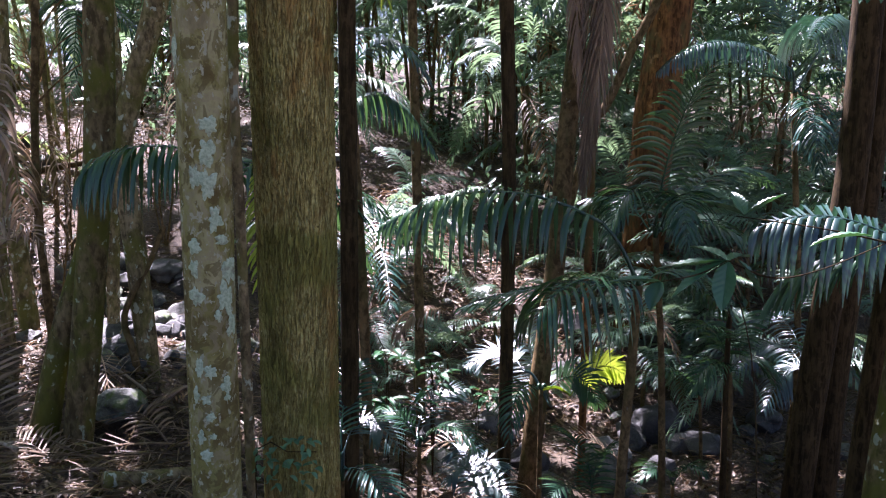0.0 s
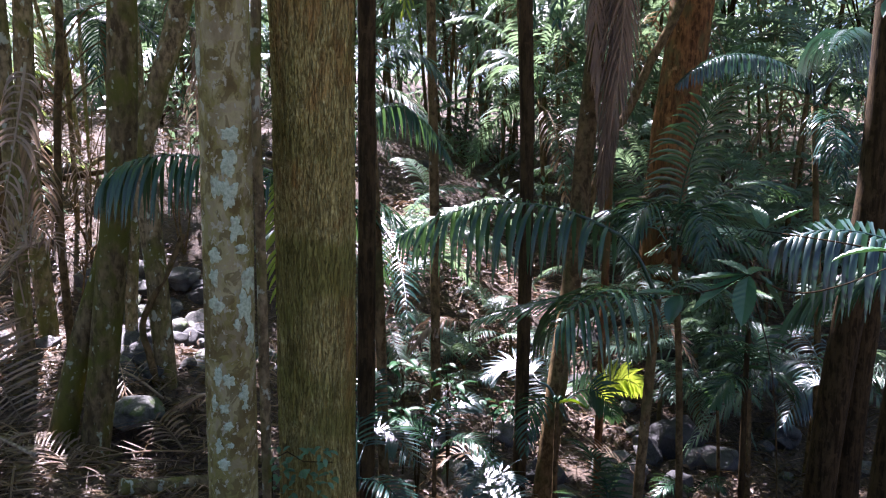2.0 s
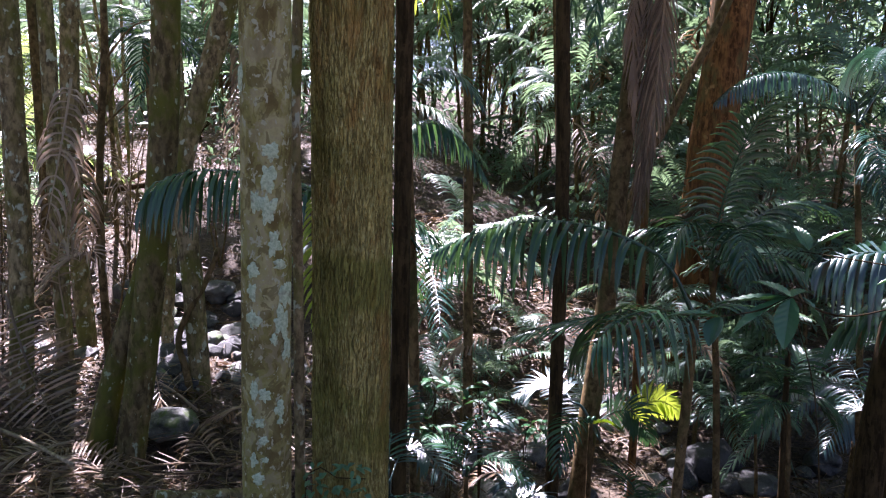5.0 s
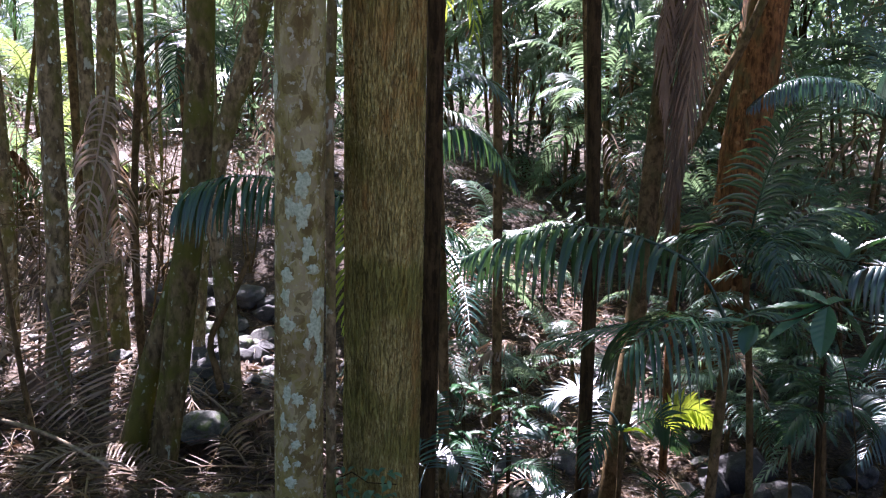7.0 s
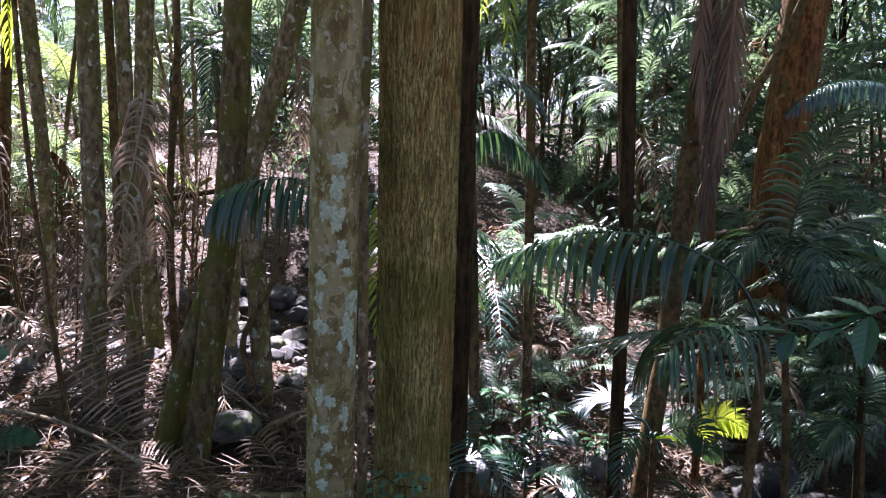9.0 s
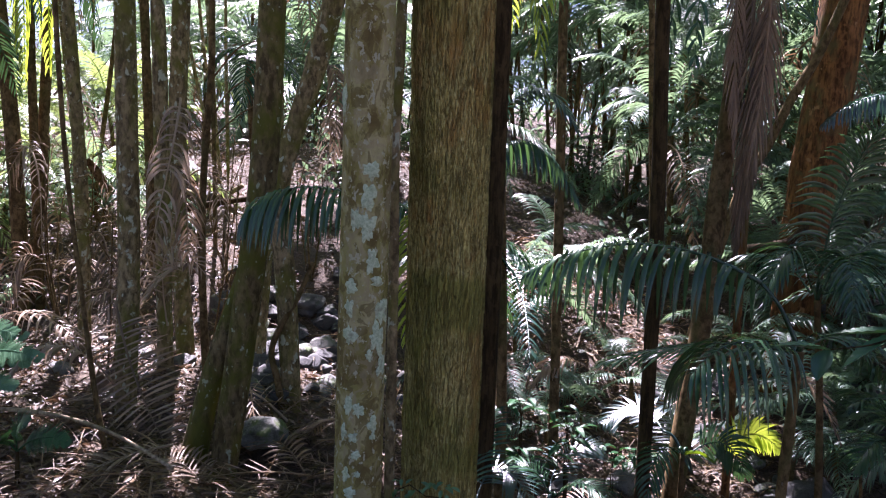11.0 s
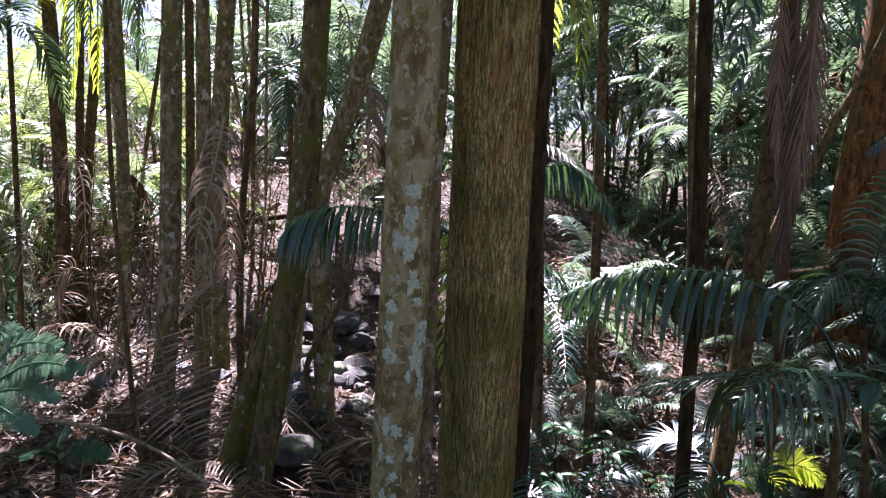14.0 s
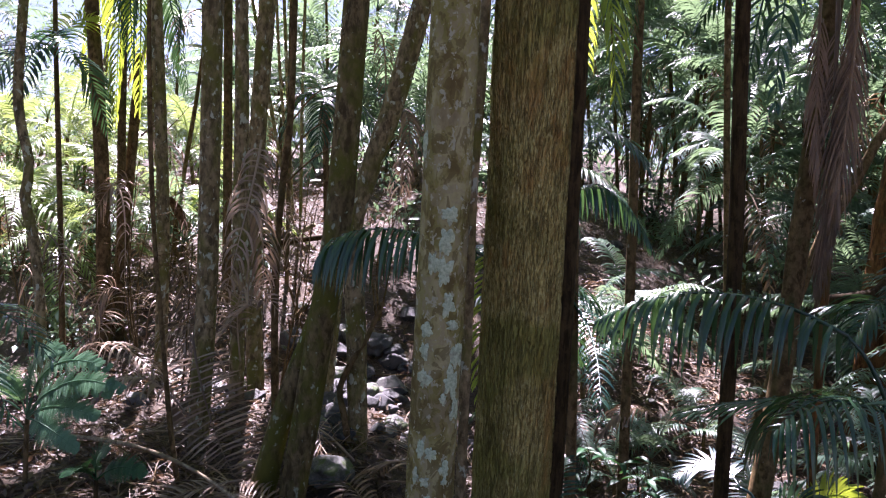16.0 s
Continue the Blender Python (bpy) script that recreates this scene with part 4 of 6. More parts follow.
def canopy():
    """Leaves of all crowns, added above the view to dapple the sun: clumps with gaps between, each leaf given to the
    tree whose top is nearest.
    """
    rg = np.random.RandomState(4)
    n = CANOPY_LEAVES
    x, y = rg.uniform(-24, 22, n), rg.uniform(-14, 46, n)
    low = np.array([ground_z(0, v) for v in np.linspace(-14, 46, 61)])
    z = np.interp(y, np.linspace(-14, 46, 61), low) + rg.triangular(6.2, 9.0, 12.0, n)
    slope = SUN_FROM / SUN_FROM.z
    grain = []
    for i in range(n):
        u, v = x[i] - slope.x * z[i], y[i] - slope.y * z[i]
        g = 0.75 * noise.noise((u * 0.5, v * 0.5, 55.23)) + 0.6 * noise.noise((u * 1.5, v * 1.5, 40.5)) + 0.35 * noise.noise((u * 3.4, v * 3.4, 15.36))
        full = -0.13 - 0.9 * step(-4.0, -4.8, u) * step(5.2, 6.2, v) + 0.2 * step(1.6, 2.4, u) * step(9.5, 8.0, v) * step(3.6, 4.4, v) + 0.4 * step(-0.2, -0.8, u) * step(5.2, 4.5, v) - 0.15 * step(-2.4, -3.0, u) * step(5.2, 6.2, v) + 0.45 * step(3.2, 4.8, u) * step(6.0, 8.0, v) - 0.45 * step(1.6, 1.9, u) * step(3.3, 2.9, v) - 0.55 * step(-1.2, -0.7, u) * step(3.6, 3.0, u) * step(6.9, 7.5, v) * step(11.6, 10.8, v) - 0.45 * step(-5.0, -4.2, u) * step(-1.8, -2.3, u) * step(7.0, 7.8, v) - 0.6 * step(-2.7, -3.2, u) * step(4.9, 5.5, v) * step(7.8, 7.0, v) - 0.06 * step(7.0, 9.0, v) - 0.6 * step(9.5, 13.0, v)
        grain.append((g, full - 1.0 * step(2.0, -2.0, y[i])))
    g, full = np.array(grain).T
    u, v = x - slope.x * z, y - slope.y * z
    for (a, b, c), r in SHADED:
        full = full + 0.8 * ((u - a + slope.x * c) ** 2 + (v - b + slope.y * c) ** 2 < r * r)
    keep = g < full
    for (a, b, c), r in SUN_SHAFTS:
        keep &= (u - a + slope.x * c) ** 2 + (v - b + slope.y * c) ** 2 > (r * (1 + 0.5 * g)) ** 2
    pos = np.stack([x, y, z], 1)[keep]
    tops = np.array([tuple(t[1]) for t in TOPS])
    near = np.argmin(((pos[:, None, :2] - tops[None, :, :2]) ** 2).sum(2), 1)
    for k, (ob, top, r, mat) in enumerate(TOPS):
        own = pos[near == k]
        if len(own) < 12:
            own = np.array([tuple(top + Vector((rg.normal(0, 0.5), rg.normal(0, 0.5), rg.normal(0.2, 0.4)))) for _ in range(40)])
        part("crown", quick_mesh("crown", *leaves_at(own, 0.46, rg, 0.4, 0.5)), LEAF_CANOPY, ob)
        near_own = np.argsort(((own - np.array(tuple(top))) ** 2).sum(1))
        for j in range(3):
            goal = Vector(own[near_own[rg.randint(min(len(own), 60))]])
            mid = top.lerp(goal, 0.5) + Vector((0, 0, -0.3))
            part("limb", mesh_of("limb", *tube([top - Vector((0, 0, 0.3)), mid, goal], max(0.02, r * 0.6), 0.012, 10, 7, 0.08)), mat, ob)


CANOPY_LEAVES = 150000
# crown gaps cut on purpose so sun reaches these places, each with its radius
CREEK_SUN = (
    ((0.269, 5.000, 0.218), 0.45), ((0.643, 5.300, 0.423), 0.42), ((0.676, 5.200, 0.081), 0.4), ((1.086, 5.350, -0.088), 0.45), ((0.204, 4.300, -0.294), 0.42), ((-0.047, 4.400, 0.314), 0.35),
    ((0.343, 5.200, -0.289), 0.35), ((-0.024, 6.520, -0.663), 0.4), ((0.987, 8.000, 0.316), 0.43), ((2.096, 5.750, 2.356), 0.55), ((2.784, 6.000, 2.515), 0.6),
    ((2.498, 4.600, 1.911), 0.45), ((1.690, 3.400, 1.257), 0.4))
BANK_SUN = (
    ((1.524, 3.430, 1.280), 0.4), ((1.890, 3.400, 1.283), 0.4), ((-0.359, 5.050, 0.633), 0.35), ((-2.397, 6.540, 0.148), 0.24), ((-0.522, 5.800, 2.322), 0.4), ((-6.629, 7.000, 0.948), 0.6),
    ((-5.774, 7.500, 0.981), 0.7), ((-5.389, 8.000, 1.389), 0.6), ((-7.868, 9.000, 1.980), 0.8), ((-8.343, 8.500, 1.931), 0.7), ((-5.132, 6.400, 3.050), 0.56), ((-1.937, 4.190, 0.024), 0.3),
    ((-3.624, 3.970, 0.115), 0.3), ((-6.326, 6.410, 0.178), 0.3))
THICKET_SUN = (
    ((-2.791, 4.450, 0.313), 0.25), ((-2.850, 4.950, 0.933), 0.20), ((-2.915, 4.700, 1.579), 0.20), ((-7.355, 14.000, 3.046), 1.2), ((1.9, 11.4, 3.4), 0.8), ((1.4, 12.5, 5.0), 0.9),
    ((-0.6, 13.0, 5.0), 0.8), ((2.5, 13.5, 5.8), 0.9), ((0.8, 14.5, 6.3), 0.9), ((0.9, 8.6, 0.0), 0.68), ((0.6, 7.4, 0.0), 0.37),
    ((-0.619, 8.000, 1.447), 0.5), ((0.429, 9.000, 1.164), 0.37))
HILL_SUN = (
    ((1.223, 9.500, 1.140), 0.6), ((1.339, 8.000, 0.678), 0.45), ((-4.787, 9.000, 1.691), 0.8), ((-4.309, 8.500, 1.125), 0.6), ((-3.217, 9.000, 1.362), 0.6),
    ((2.379, 5.600, 0.185), 0.4), ((-5.413, 5.600, 2.978), 0.5), ((-3.098, 3.450, 0.814), 0.3), ((2.330, 5.940, -1.034), 0.22), ((1.531, 9.000, -0.672), 0.4))
HILL_FLOOR_SUN = (
    ((-0.400, 9.150, 0.488), 0.85), ((1.225, 10.200, 0.289), 0.85), ((1.474, 9.300, -0.086), 0.85), ((-0.693, 10.550, 1.180), 0.85), ((1.696, 14.350, 1.245), 0.85),
    ((4.646, 20.500, 1.991), 0.95), ((7.786, 33.500, 3.684), 1.05), ((3.916, 16.000, 3.730), 1.15), ((1.439, 9.550, 0.013), 0.85), ((-6.487, 12.300, 2.267), 1.05), ((-5.123, 10.250, 1.859), 0.95),
    ((-12.769, 23.350, 3.705), 1.15), ((-14.830, 36.450, 5.409), 1.25), ((-8.242, 16.000, 3.728), 1.35), ((-5.220, 9.900, 1.711), 0.95), ((-7.083, 14.400, 2.542), 1.05), ((-4.629, 9.200, 1.423), 0.85),
    ((-8.607, 22.800, 3.633), 1.15), ((-6.878, 7.900, 0.897), 0.95), ((-8.358, 8.550, 1.166), 0.95), ((-4.308, 10.050, 1.769), 0.95), ((-8.483, 17.750, 2.977), 1.15), ((-0.849, 10.500, 1.239), 0.85),
    ((0.220, 12.000, 1.254), 0.85),
)
PALM_SUN = (
    ((-0.956, 11.500, 3.650), 0.9), ((-0.263, 12.500, 4.364), 0.9), ((0.244, 10.500, 3.112), 0.56), ((0.694, 13.000, 4.742), 0.9), ((-0.588, 10.000, 2.596), 0.56), ((1.613, 12.000, 4.003), 0.9),
    ((-0.013, 9.600, 2.298), 0.56), ((1.169, 10.400, 2.752), 0.56), ((0.748, 9.200, 2.100), 0.56), ((-0.788, 9.200, 2.043), 0.56), ((2.601, 11.000, 3.034), 0.9), ((-0.753, 12.000, 3.403), 0.9),
    ((-7.787, 8.200, 1.929), 1.1), ((-8.073, 9.200, 2.310), 1.1), ((-6.158, 7.900, 1.928), 1.1), ((-9.597, 9.600, 2.827), 1.1), ((-6.629, 7.400, 1.456), 1.1))
LITTER_SUN = (
    ((-3.053, 3.400, 0.765), 0.5), ((-2.806, 4.700, 1.800), 0.20), ((-2.526, 4.600, 0.856), 0.20),
    ((-4.975, 9.900, 1.716), 0.8), ((1.493, 20.600, 2.064), 0.9), ((-0.187, 13.350, 1.591), 0.8), ((2.144, 15.750, 1.417), 0.7))
DEAD_FROND_SUN = (
    ((-2.833, 4.600, 1.715), 0.30), ((-2.606, 4.500, 1.066), 0.18), ((-2.886, 6.400, 0.264), 0.45), ((-2.255, 6.200, 0.296), 0.45), ((-2.494, 6.600, 0.882), 0.40))
SUN_SHAFTS = DEAD_FROND_SUN + LITTER_SUN + PALM_SUN + CREEK_SUN + BANK_SUN + THICKET_SUN + HILL_SUN + HILL_FLOOR_SUN
# crowns thickened above the view to keep these places in full shade
NEAR_SHADE = (
    ((-0.237, 4.750, -0.588), 0.35), ((-0.517, 4.970, -0.487), 0.35), ((-0.354, 5.500, 0.037), 0.4), ((-0.705, 6.500, 0.605), 0.4), ((1.921, 6.280, -1.032), 0.5), ((1.206, 5.620, -1.032), 0.4),
    ((0.836, 5.490, -0.971), 0.35), ((1.208, 6.660, -1.030), 0.35), ((-0.219, 6.500, 0.357), 0.5), ((-0.656, 6.000, 0.268), 0.4), ((0.184, 7.000, 0.262), 0.4),
    ((-2.599, 4.420, 0.119), 0.5), ((-0.918, 3.900, -0.009), 0.4), ((-3.678, 9.000, 4.025), 1.0))
FAR_SHADE = (
    ((-3.930, 4.390, 0.122), 0.5), ((-2.979, 4.240, 0.121), 0.5), ((1.384, 5.830, -1.034), 0.4), ((-3.799, 9.000, 3.392), 0.9), ((3.684, 9.000, 2.337), 1.3),
    ((3.018, 8.000, 1.622), 0.45), ((-2.814, 7.000, 0.368), 0.5), ((-1.165, 4.500, -0.255), 0.55), ((-1.820, 5.120, -0.018), 0.5), ((2.264, 6.670, -1.033), 0.55), ((-0.021, 6.000, 0.268), 0.25),
    ((-0.304, 4.750, 0.323), 0.4), ((1.678, 6.000, -0.387), 0.4), ((-1.375, 5.360, -0.178), 0.5), ((-0.444, 4.590, -0.515), 0.35))
DEEP_SHADE = (
    ((-3.987, 11.000, 4.038), 1.0), ((-5.670, 12.000, 4.646), 1.0), ((-4.780, 11.000, 3.349), 0.8),
    ((2.051, 6.900, -0.861), 0.6), ((1.293, 6.000, -1.072), 0.4), ((1.656, 6.300, -1.103), 0.5), ((2.475, 6.300, -0.949), 0.5), ((2.696, 8.400, -0.473), 0.5), ((0.766, 6.000, -0.000), 0.35),
    ((-0.270, 4.750, 0.100), 0.6), ((0.000, 5.000, 0.200), 0.45), ((2.185, 8.550, -0.492), 0.6), ((1.670, 5.600, 0.410), 0.6), ((1.830, 5.200, 0.436), 0.6), ((1.203, 5.400, 0.431), 0.35),
    ((1.133, 7.300, -1.050), 0.45), ((0.833, 7.500, -0.920), 0.4), ((-7.802, 11.000, 3.580), 1.2), ((-6.494, 9.000, 2.380), 1.0), ((-3.808, 5.000, 0.580), 0.6), ((-3.517, 4.600, 0.356), 0.6), ((-3.2, 3.3, 0.0), 0.55), ((-2.6, 3.6, 0.0), 0.5), ((-3.6, 4.2, 0.1), 0.5))
SHADED = NEAR_SHADE + FAR_SHADE + DEEP_SHADE

canopy()


def far_forest():
    """The leafy depth of the forest beyond the trees that stand out singly."""
    rg = np.random.RandomState(9)
    n = 60000
    y = rg.uniform(21, 44, n)
    x = rg.uniform(-1.15, 0.95, n) * (y + 3) - 1
    hump = np.array([1.0 + noise.noise((a * 0.3, b * 0.3, 2.2)) for a, b in zip(x, y)])
    z = np.array([ground_z(0, b) for b in y]) + rg.uniform(0, 1, n) ** 1.3 * (1.0 + 6.0 * hump)
    m = 11000
    y2 = rg.uniform(14, 27, m)
    x2 = rg.uniform(0.06, 0.8, m) * (y2 + 3)
    z2 = np.array([ground_z(0, b) for b in y2]) + rg.uniform(0, 1, m) ** 1.2 * 9.0
    x, y, z = np.concatenate([x, x2]), np.concatenate([y, y2]), np.concatenate([z, z2])
    holes = np.array([noise.noise((a * 0.7, b * 0.3, c * 0.7)) for a, b, c in zip(x, y, z)])
    ok = holes < np.where(x < -0.28 * y, 0.14, np.where(x > 0.12 * y, 0.35, 0.12))
    ob = new("distant_foliage", quick_mesh("distant_foliage", *leaves_at(np.stack([x, y, z], 1)[ok], 0.3, rg, 0.6, 0.4)))
    ob.data.materials.append(LEAF_FAR)
    tagged(ob, "bright green leaves of the forest further up the hill", "foliage", kind="stuff")


far_forest()

# young palms on the litter slope beyond the creek
rp = random.Random(61)
for x, y, tall, k in ((0.05, 7.3, 0.25, 0.5), (0.55, 7.9, 0.3, 0.55), (-0.25, 6.7, 0.2, 0.42), (0.95, 7.2, 0.2, 0.5)):
    understorey_palm(x, y, tall, k, rp, 7, 0, None, "low dark green palm on the leaf-strewn slope")

# ---- young palms, ferns and shrubs near the path ----
def young_palm(label, stem, crown, r=0.02, name="young_palm"):
    """A palm Empty with its ringed stem; stem lists places from low to high, ending at the crown."""
    line = to_ground([*stem, crown])
    ob = thing(name, label, "palm", line[0])
    part("stem", mesh_of("stem", *tube(line, r * 1.15, r * 0.85, 24, 10, 0.04, ring_bumps=0.07)), BARK_PALM, ob)
    return ob


# palm whose long frond arches over the slim dark trunk
C = (0.978, 3.750, 0.924)
p = young_palm("young palm with glossy dark green drooping fronds", [(0.940, 3.850, -0.244), (0.969, 3.800, 0.518)], C, 0.027)
frond(p, (0.791, 3.750, 1.235), (0.254, 4.000, 1.553), (-0.344, 4.250, 1.171), LEAF_NEAR, 24, 0.6, 0.029, 6.5, stalk=C, sweep=0.26, lift=0.16, seed=1, bare=0.02, fold=0.4)
frond(p, (0.938, 3.700, 0.925), (0.578, 3.250, 1.137), (0.387, 3.050, 0.920), LEAF_NEAR, 17, 0.5, 0.032, 4.2, stalk=C, sweep=0.5, lift=0.1, seed=2, bare=0.02)
frond(p, (0.950, 3.750, 0.916), (0.604, 3.900, 0.972), (0.097, 4.100, 0.736), LEAF_NEAR, 25, 0.29, 0.020, 0.8, stalk=C, sweep=0.6, lift=0.05, seed=3, bare=0.1)
frond(p, (1.019, 3.800, 0.930), (1.214, 3.900, 1.090), (1.570, 4.100, 0.689), LEAF_NEAR, 21, 0.31, 0.020, 1.8, pieces=False, stalk=C, seed=4)

# the skirted palm: hanging dead fronds and a living crown above
for k, (a, b, c, ln, whole) in enumerate((
        ((1.157, 5.520, 3.336), (1.120, 5.460, 2.468), (1.061, 5.460, 1.746), 0.5, True), ((1.046, 5.600, 3.326), (1.057, 5.520, 2.363), (1.012, 5.500, 1.237), 0.4, True),
        ((0.929, 5.550, 3.388), (0.922, 5.520, 2.667), (0.962, 5.500, 1.938), 0.34, False), ((1.055, 5.550, 2.520), (1.049, 5.500, 1.785), (0.993, 5.500, 1.157), 0.3, False),
        ((1.184, 5.850, 3.205), (1.180, 5.800, 2.321), (1.094, 5.750, 1.344), 0.34, False), ((1.112, 5.550, 3.421), (1.177, 5.600, 2.834), (1.130, 5.600, 2.141), 0.36, False))):
    frond(SKIRT_PALM, a, b, c, LEAF_DEAD_RED, 50, ln, 0.012, 1.2, pieces=whole, sweep=1.1, lift=0.0, ref=(0.5 * (k % 3 - 1), -1, 0.1), seed=30 + k, name="dead_frond", label="hanging withered brown frond", fold=0.8, twist=1.8, torn=0.1)
TOPP = (0.988, 5.700, 3.853)
for k, (b, c) in enumerate((((0.572, 5.400, 4.086), (0.436, 5.200, 2.357)), ((0.645, 5.200, 4.024), (0.589, 4.900, 2.419)), ((0.572, 6.200, 4.117), (0.186, 6.500, 3.310)), ((1.186, 5.300, 3.961), (1.356, 5.200, 2.679)), ((1.170, 6.200, 4.536), (1.447, 6.600, 3.401)))):
    frond(SKIRT_PALM, TOPP, b, c, LEAF_NEAR, 22, 0.36, 0.03, 2.2, seed=40 + k, sweep=0.5)

# feathery palm before the red-barked tree
C = (1.290, 4.600, 1.068)
p = young_palm("young palm with upright feathery green fronds", [(1.382, 4.700, 0.264)], C, 0.022)
frond(p, (1.287, 4.600, 1.137), (1.319, 4.550, 1.711), (1.486, 4.350, 2.049), LEAF_NEAR, 36, 0.42, 0.021, 0.9, stalk=C, sweep=0.3, lift=0.1, seed=5, bare=0.05)
frond(p, (1.239, 4.550, 1.142), (1.087, 4.400, 1.596), (0.934, 4.300, 1.103), LEAF_NEAR, 25, 0.29, 0.020, 1.6, pieces=False, stalk=C, seed=6)
frond(p, (1.293, 4.500, 1.147), (1.349, 4.300, 1.549), (1.321, 4.100, 1.095), LEAF_NEAR, 25, 0.31, 0.020, 1.6, pieces=False, stalk=C, seed=7)
frond(p, (1.368, 4.700, 1.110), (1.710, 4.900, 1.649), (2.207, 5.100, 1.352), LEAF_NEAR, 28, 0.33, 0.020, 1.2, pieces=False, stalk=C, seed=8)
frond(p, (1.281, 4.700, 1.092), (1.127, 5.000, 1.467), (0.873, 5.200, 1.077), LEAF_NEAR, 25, 0.29, 0.019, 1.5, pieces=False, stalk=C, seed=9)
frond(p, (1.323, 4.600, 1.103), (1.522, 4.400, 1.256), (1.755, 4.300, 1.038), LEAF_NEAR, 22, 0.29, 0.020, 1.2, pieces=False, stalk=C, seed=10)

# palm with broad arching fronds, the sky's sheen put into their blue tint
C = (2.705, 6.000, 2.027)
p = young_palm("palm with broad arching fronds, sky sheen tinted blue into the leaves", [(2.877, 6.100, 0.435), (2.787, 6.050, 1.262)], C, 0.026)
frond(p, (2.646, 5.900, 2.184), (2.013, 5.750, 2.597), (1.579, 5.700, 2.163), LEAF_GLAZE, 40, 0.29, 0.02, 5.0, stalk=C, sweep=0.15, lift=0.02, ref=(-0.1, -0.25, 0.96), seed=11, fold=0.55, bare=0.02)
frond(p, (3.365, 6.700, 2.626), (2.887, 6.100, 2.721), (2.511, 5.400, 2.352), LEAF_GLAZE, 54, 0.6, 0.036, 4.6, stalk=C, sweep=0.2, lift=0.12, seed=12, fold=0.35, bare=0.03)
frond(p, (2.791, 6.000, 2.049), (2.992, 5.800, 2.362), (3.258, 5.600, 1.737), LEAF_BLUE, 30, 0.35, 0.020, 2.2, pieces=False, stalk=C, seed=13)

frond(p, (2.727, 5.900, 1.978), (2.570, 5.400, 2.042), (2.549, 5.200, 1.462), LEAF_BLUE, 28, 0.33, 0.020, 2.0, pieces=False, stalk=C, seed=15)

# palm at the edge with a sun-glazed frond
C = (2.237, 3.450, 1.136)
p = young_palm("palm with a long sun-glazed frond", [(2.380, 3.500, 0.438)], C, 0.035)
frond(p, (2.087, 3.250, 1.137), (1.735, 3.400, 1.413), (1.435, 3.500, 1.230), LEAF_GLAZE, 19, 0.52, 0.028, 7.5, stalk=C, sweep=0.15, lift=0.2, ref=(-0.1, -0.2, 0.97), seed=16, fold=0.5, bare=0.02)
frond(p, (2.166, 3.500, 1.116), (1.979, 3.700, 1.172), (1.752, 3.900, 0.853), LEAF_NEAR, 36, 0.5, 0.024, 2.6, pieces=False, stalk=C, seed=17)
frond(p, (3.273, 5.200, 1.500), (2.962, 5.400, 2.042), (2.548, 5.600, 1.636), LEAF_GLAZE, 30, 0.3, 0.017, 0.9, stalk=C, seed=18, fold=0.15, lift=0.02, ref=(-0.652, -0.283, 0.704))

# palm between the two near trunks
C = (-0.865, 4.000, 1.390)
p = young_palm("young palm half hidden behind near trunks", [(-0.872, 4.100, 0.432)], C, 0.024)
frond(p, (-0.914, 3.920, 1.496), (-1.602, 3.800, 1.754), (-1.796, 3.780, 1.449), LEAF_NEAR, 30, 0.48, 0.022, 5.0, stalk=C, sweep=0.3, lift=0.1, seed=19, bare=0.02)
frond(p, (-0.924, 4.000, 1.598), (-0.919, 3.900, 1.301), (-0.899, 3.850, 0.717), LEAF_SUN, 19, 0.20, 0.018, 1.2, pieces=False, stalk=C, seed=20)
frond(p, (-0.922, 4.100, 1.400), (-1.070, 4.300, 1.674), (-1.196, 4.500, 1.381), LEAF_NEAR, 19, 0.29, 0.020, 1.8, pieces=False, stalk=C, seed=21)
frond(p, (-0.862, 4.100, 1.400), (-0.597, 4.400, 1.515), (-0.429, 4.600, 0.859), LEAF_NEAR, 25, 0.31, 0.020, 1.8, pieces=False, stalk=C, seed=22)

# palm behind the thick trunk, fronds lit from above
C = (-0.902, 5.850, 1.573)
p = young_palm("palm with drooping fronds lit from above", [(-0.920, 5.950, 0.279)], C, 0.035)
frond(p, (-0.829, 5.750, 1.708), (-0.501, 5.800, 2.355), (-0.072, 5.850, 1.565), LEAF_NEAR, 33, 0.42, 0.023, 4.0, stalk=C, sweep=0.25, lift=0.2, seed=23, bare=0.02)
frond(p, (-0.808, 5.700, 1.986), (-0.419, 5.600, 2.688), (-0.090, 5.500, 2.051), LEAF_GLAZE, 30, 0.33, 0.020, 1.6, pieces=False, stalk=C, seed=24)
frond(p, (-0.738, 5.400, 1.258), (-0.360, 5.132, 1.160), (-0.287, 4.116, 0.621), LEAF_BLUE, 34, 0.22, 0.014, 0.9, stalk=C, seed=26, fold=0.2, lift=0.0, ref=(-0.109, -0.472, 0.875))
frond(p, (-0.806, 5.600, 1.287), (-0.547, 5.500, 1.373), (-0.265, 5.500, 0.882), LEAF_NEAR, 25, 0.29, 0.020, 1.6, pieces=False, stalk=C, seed=27)

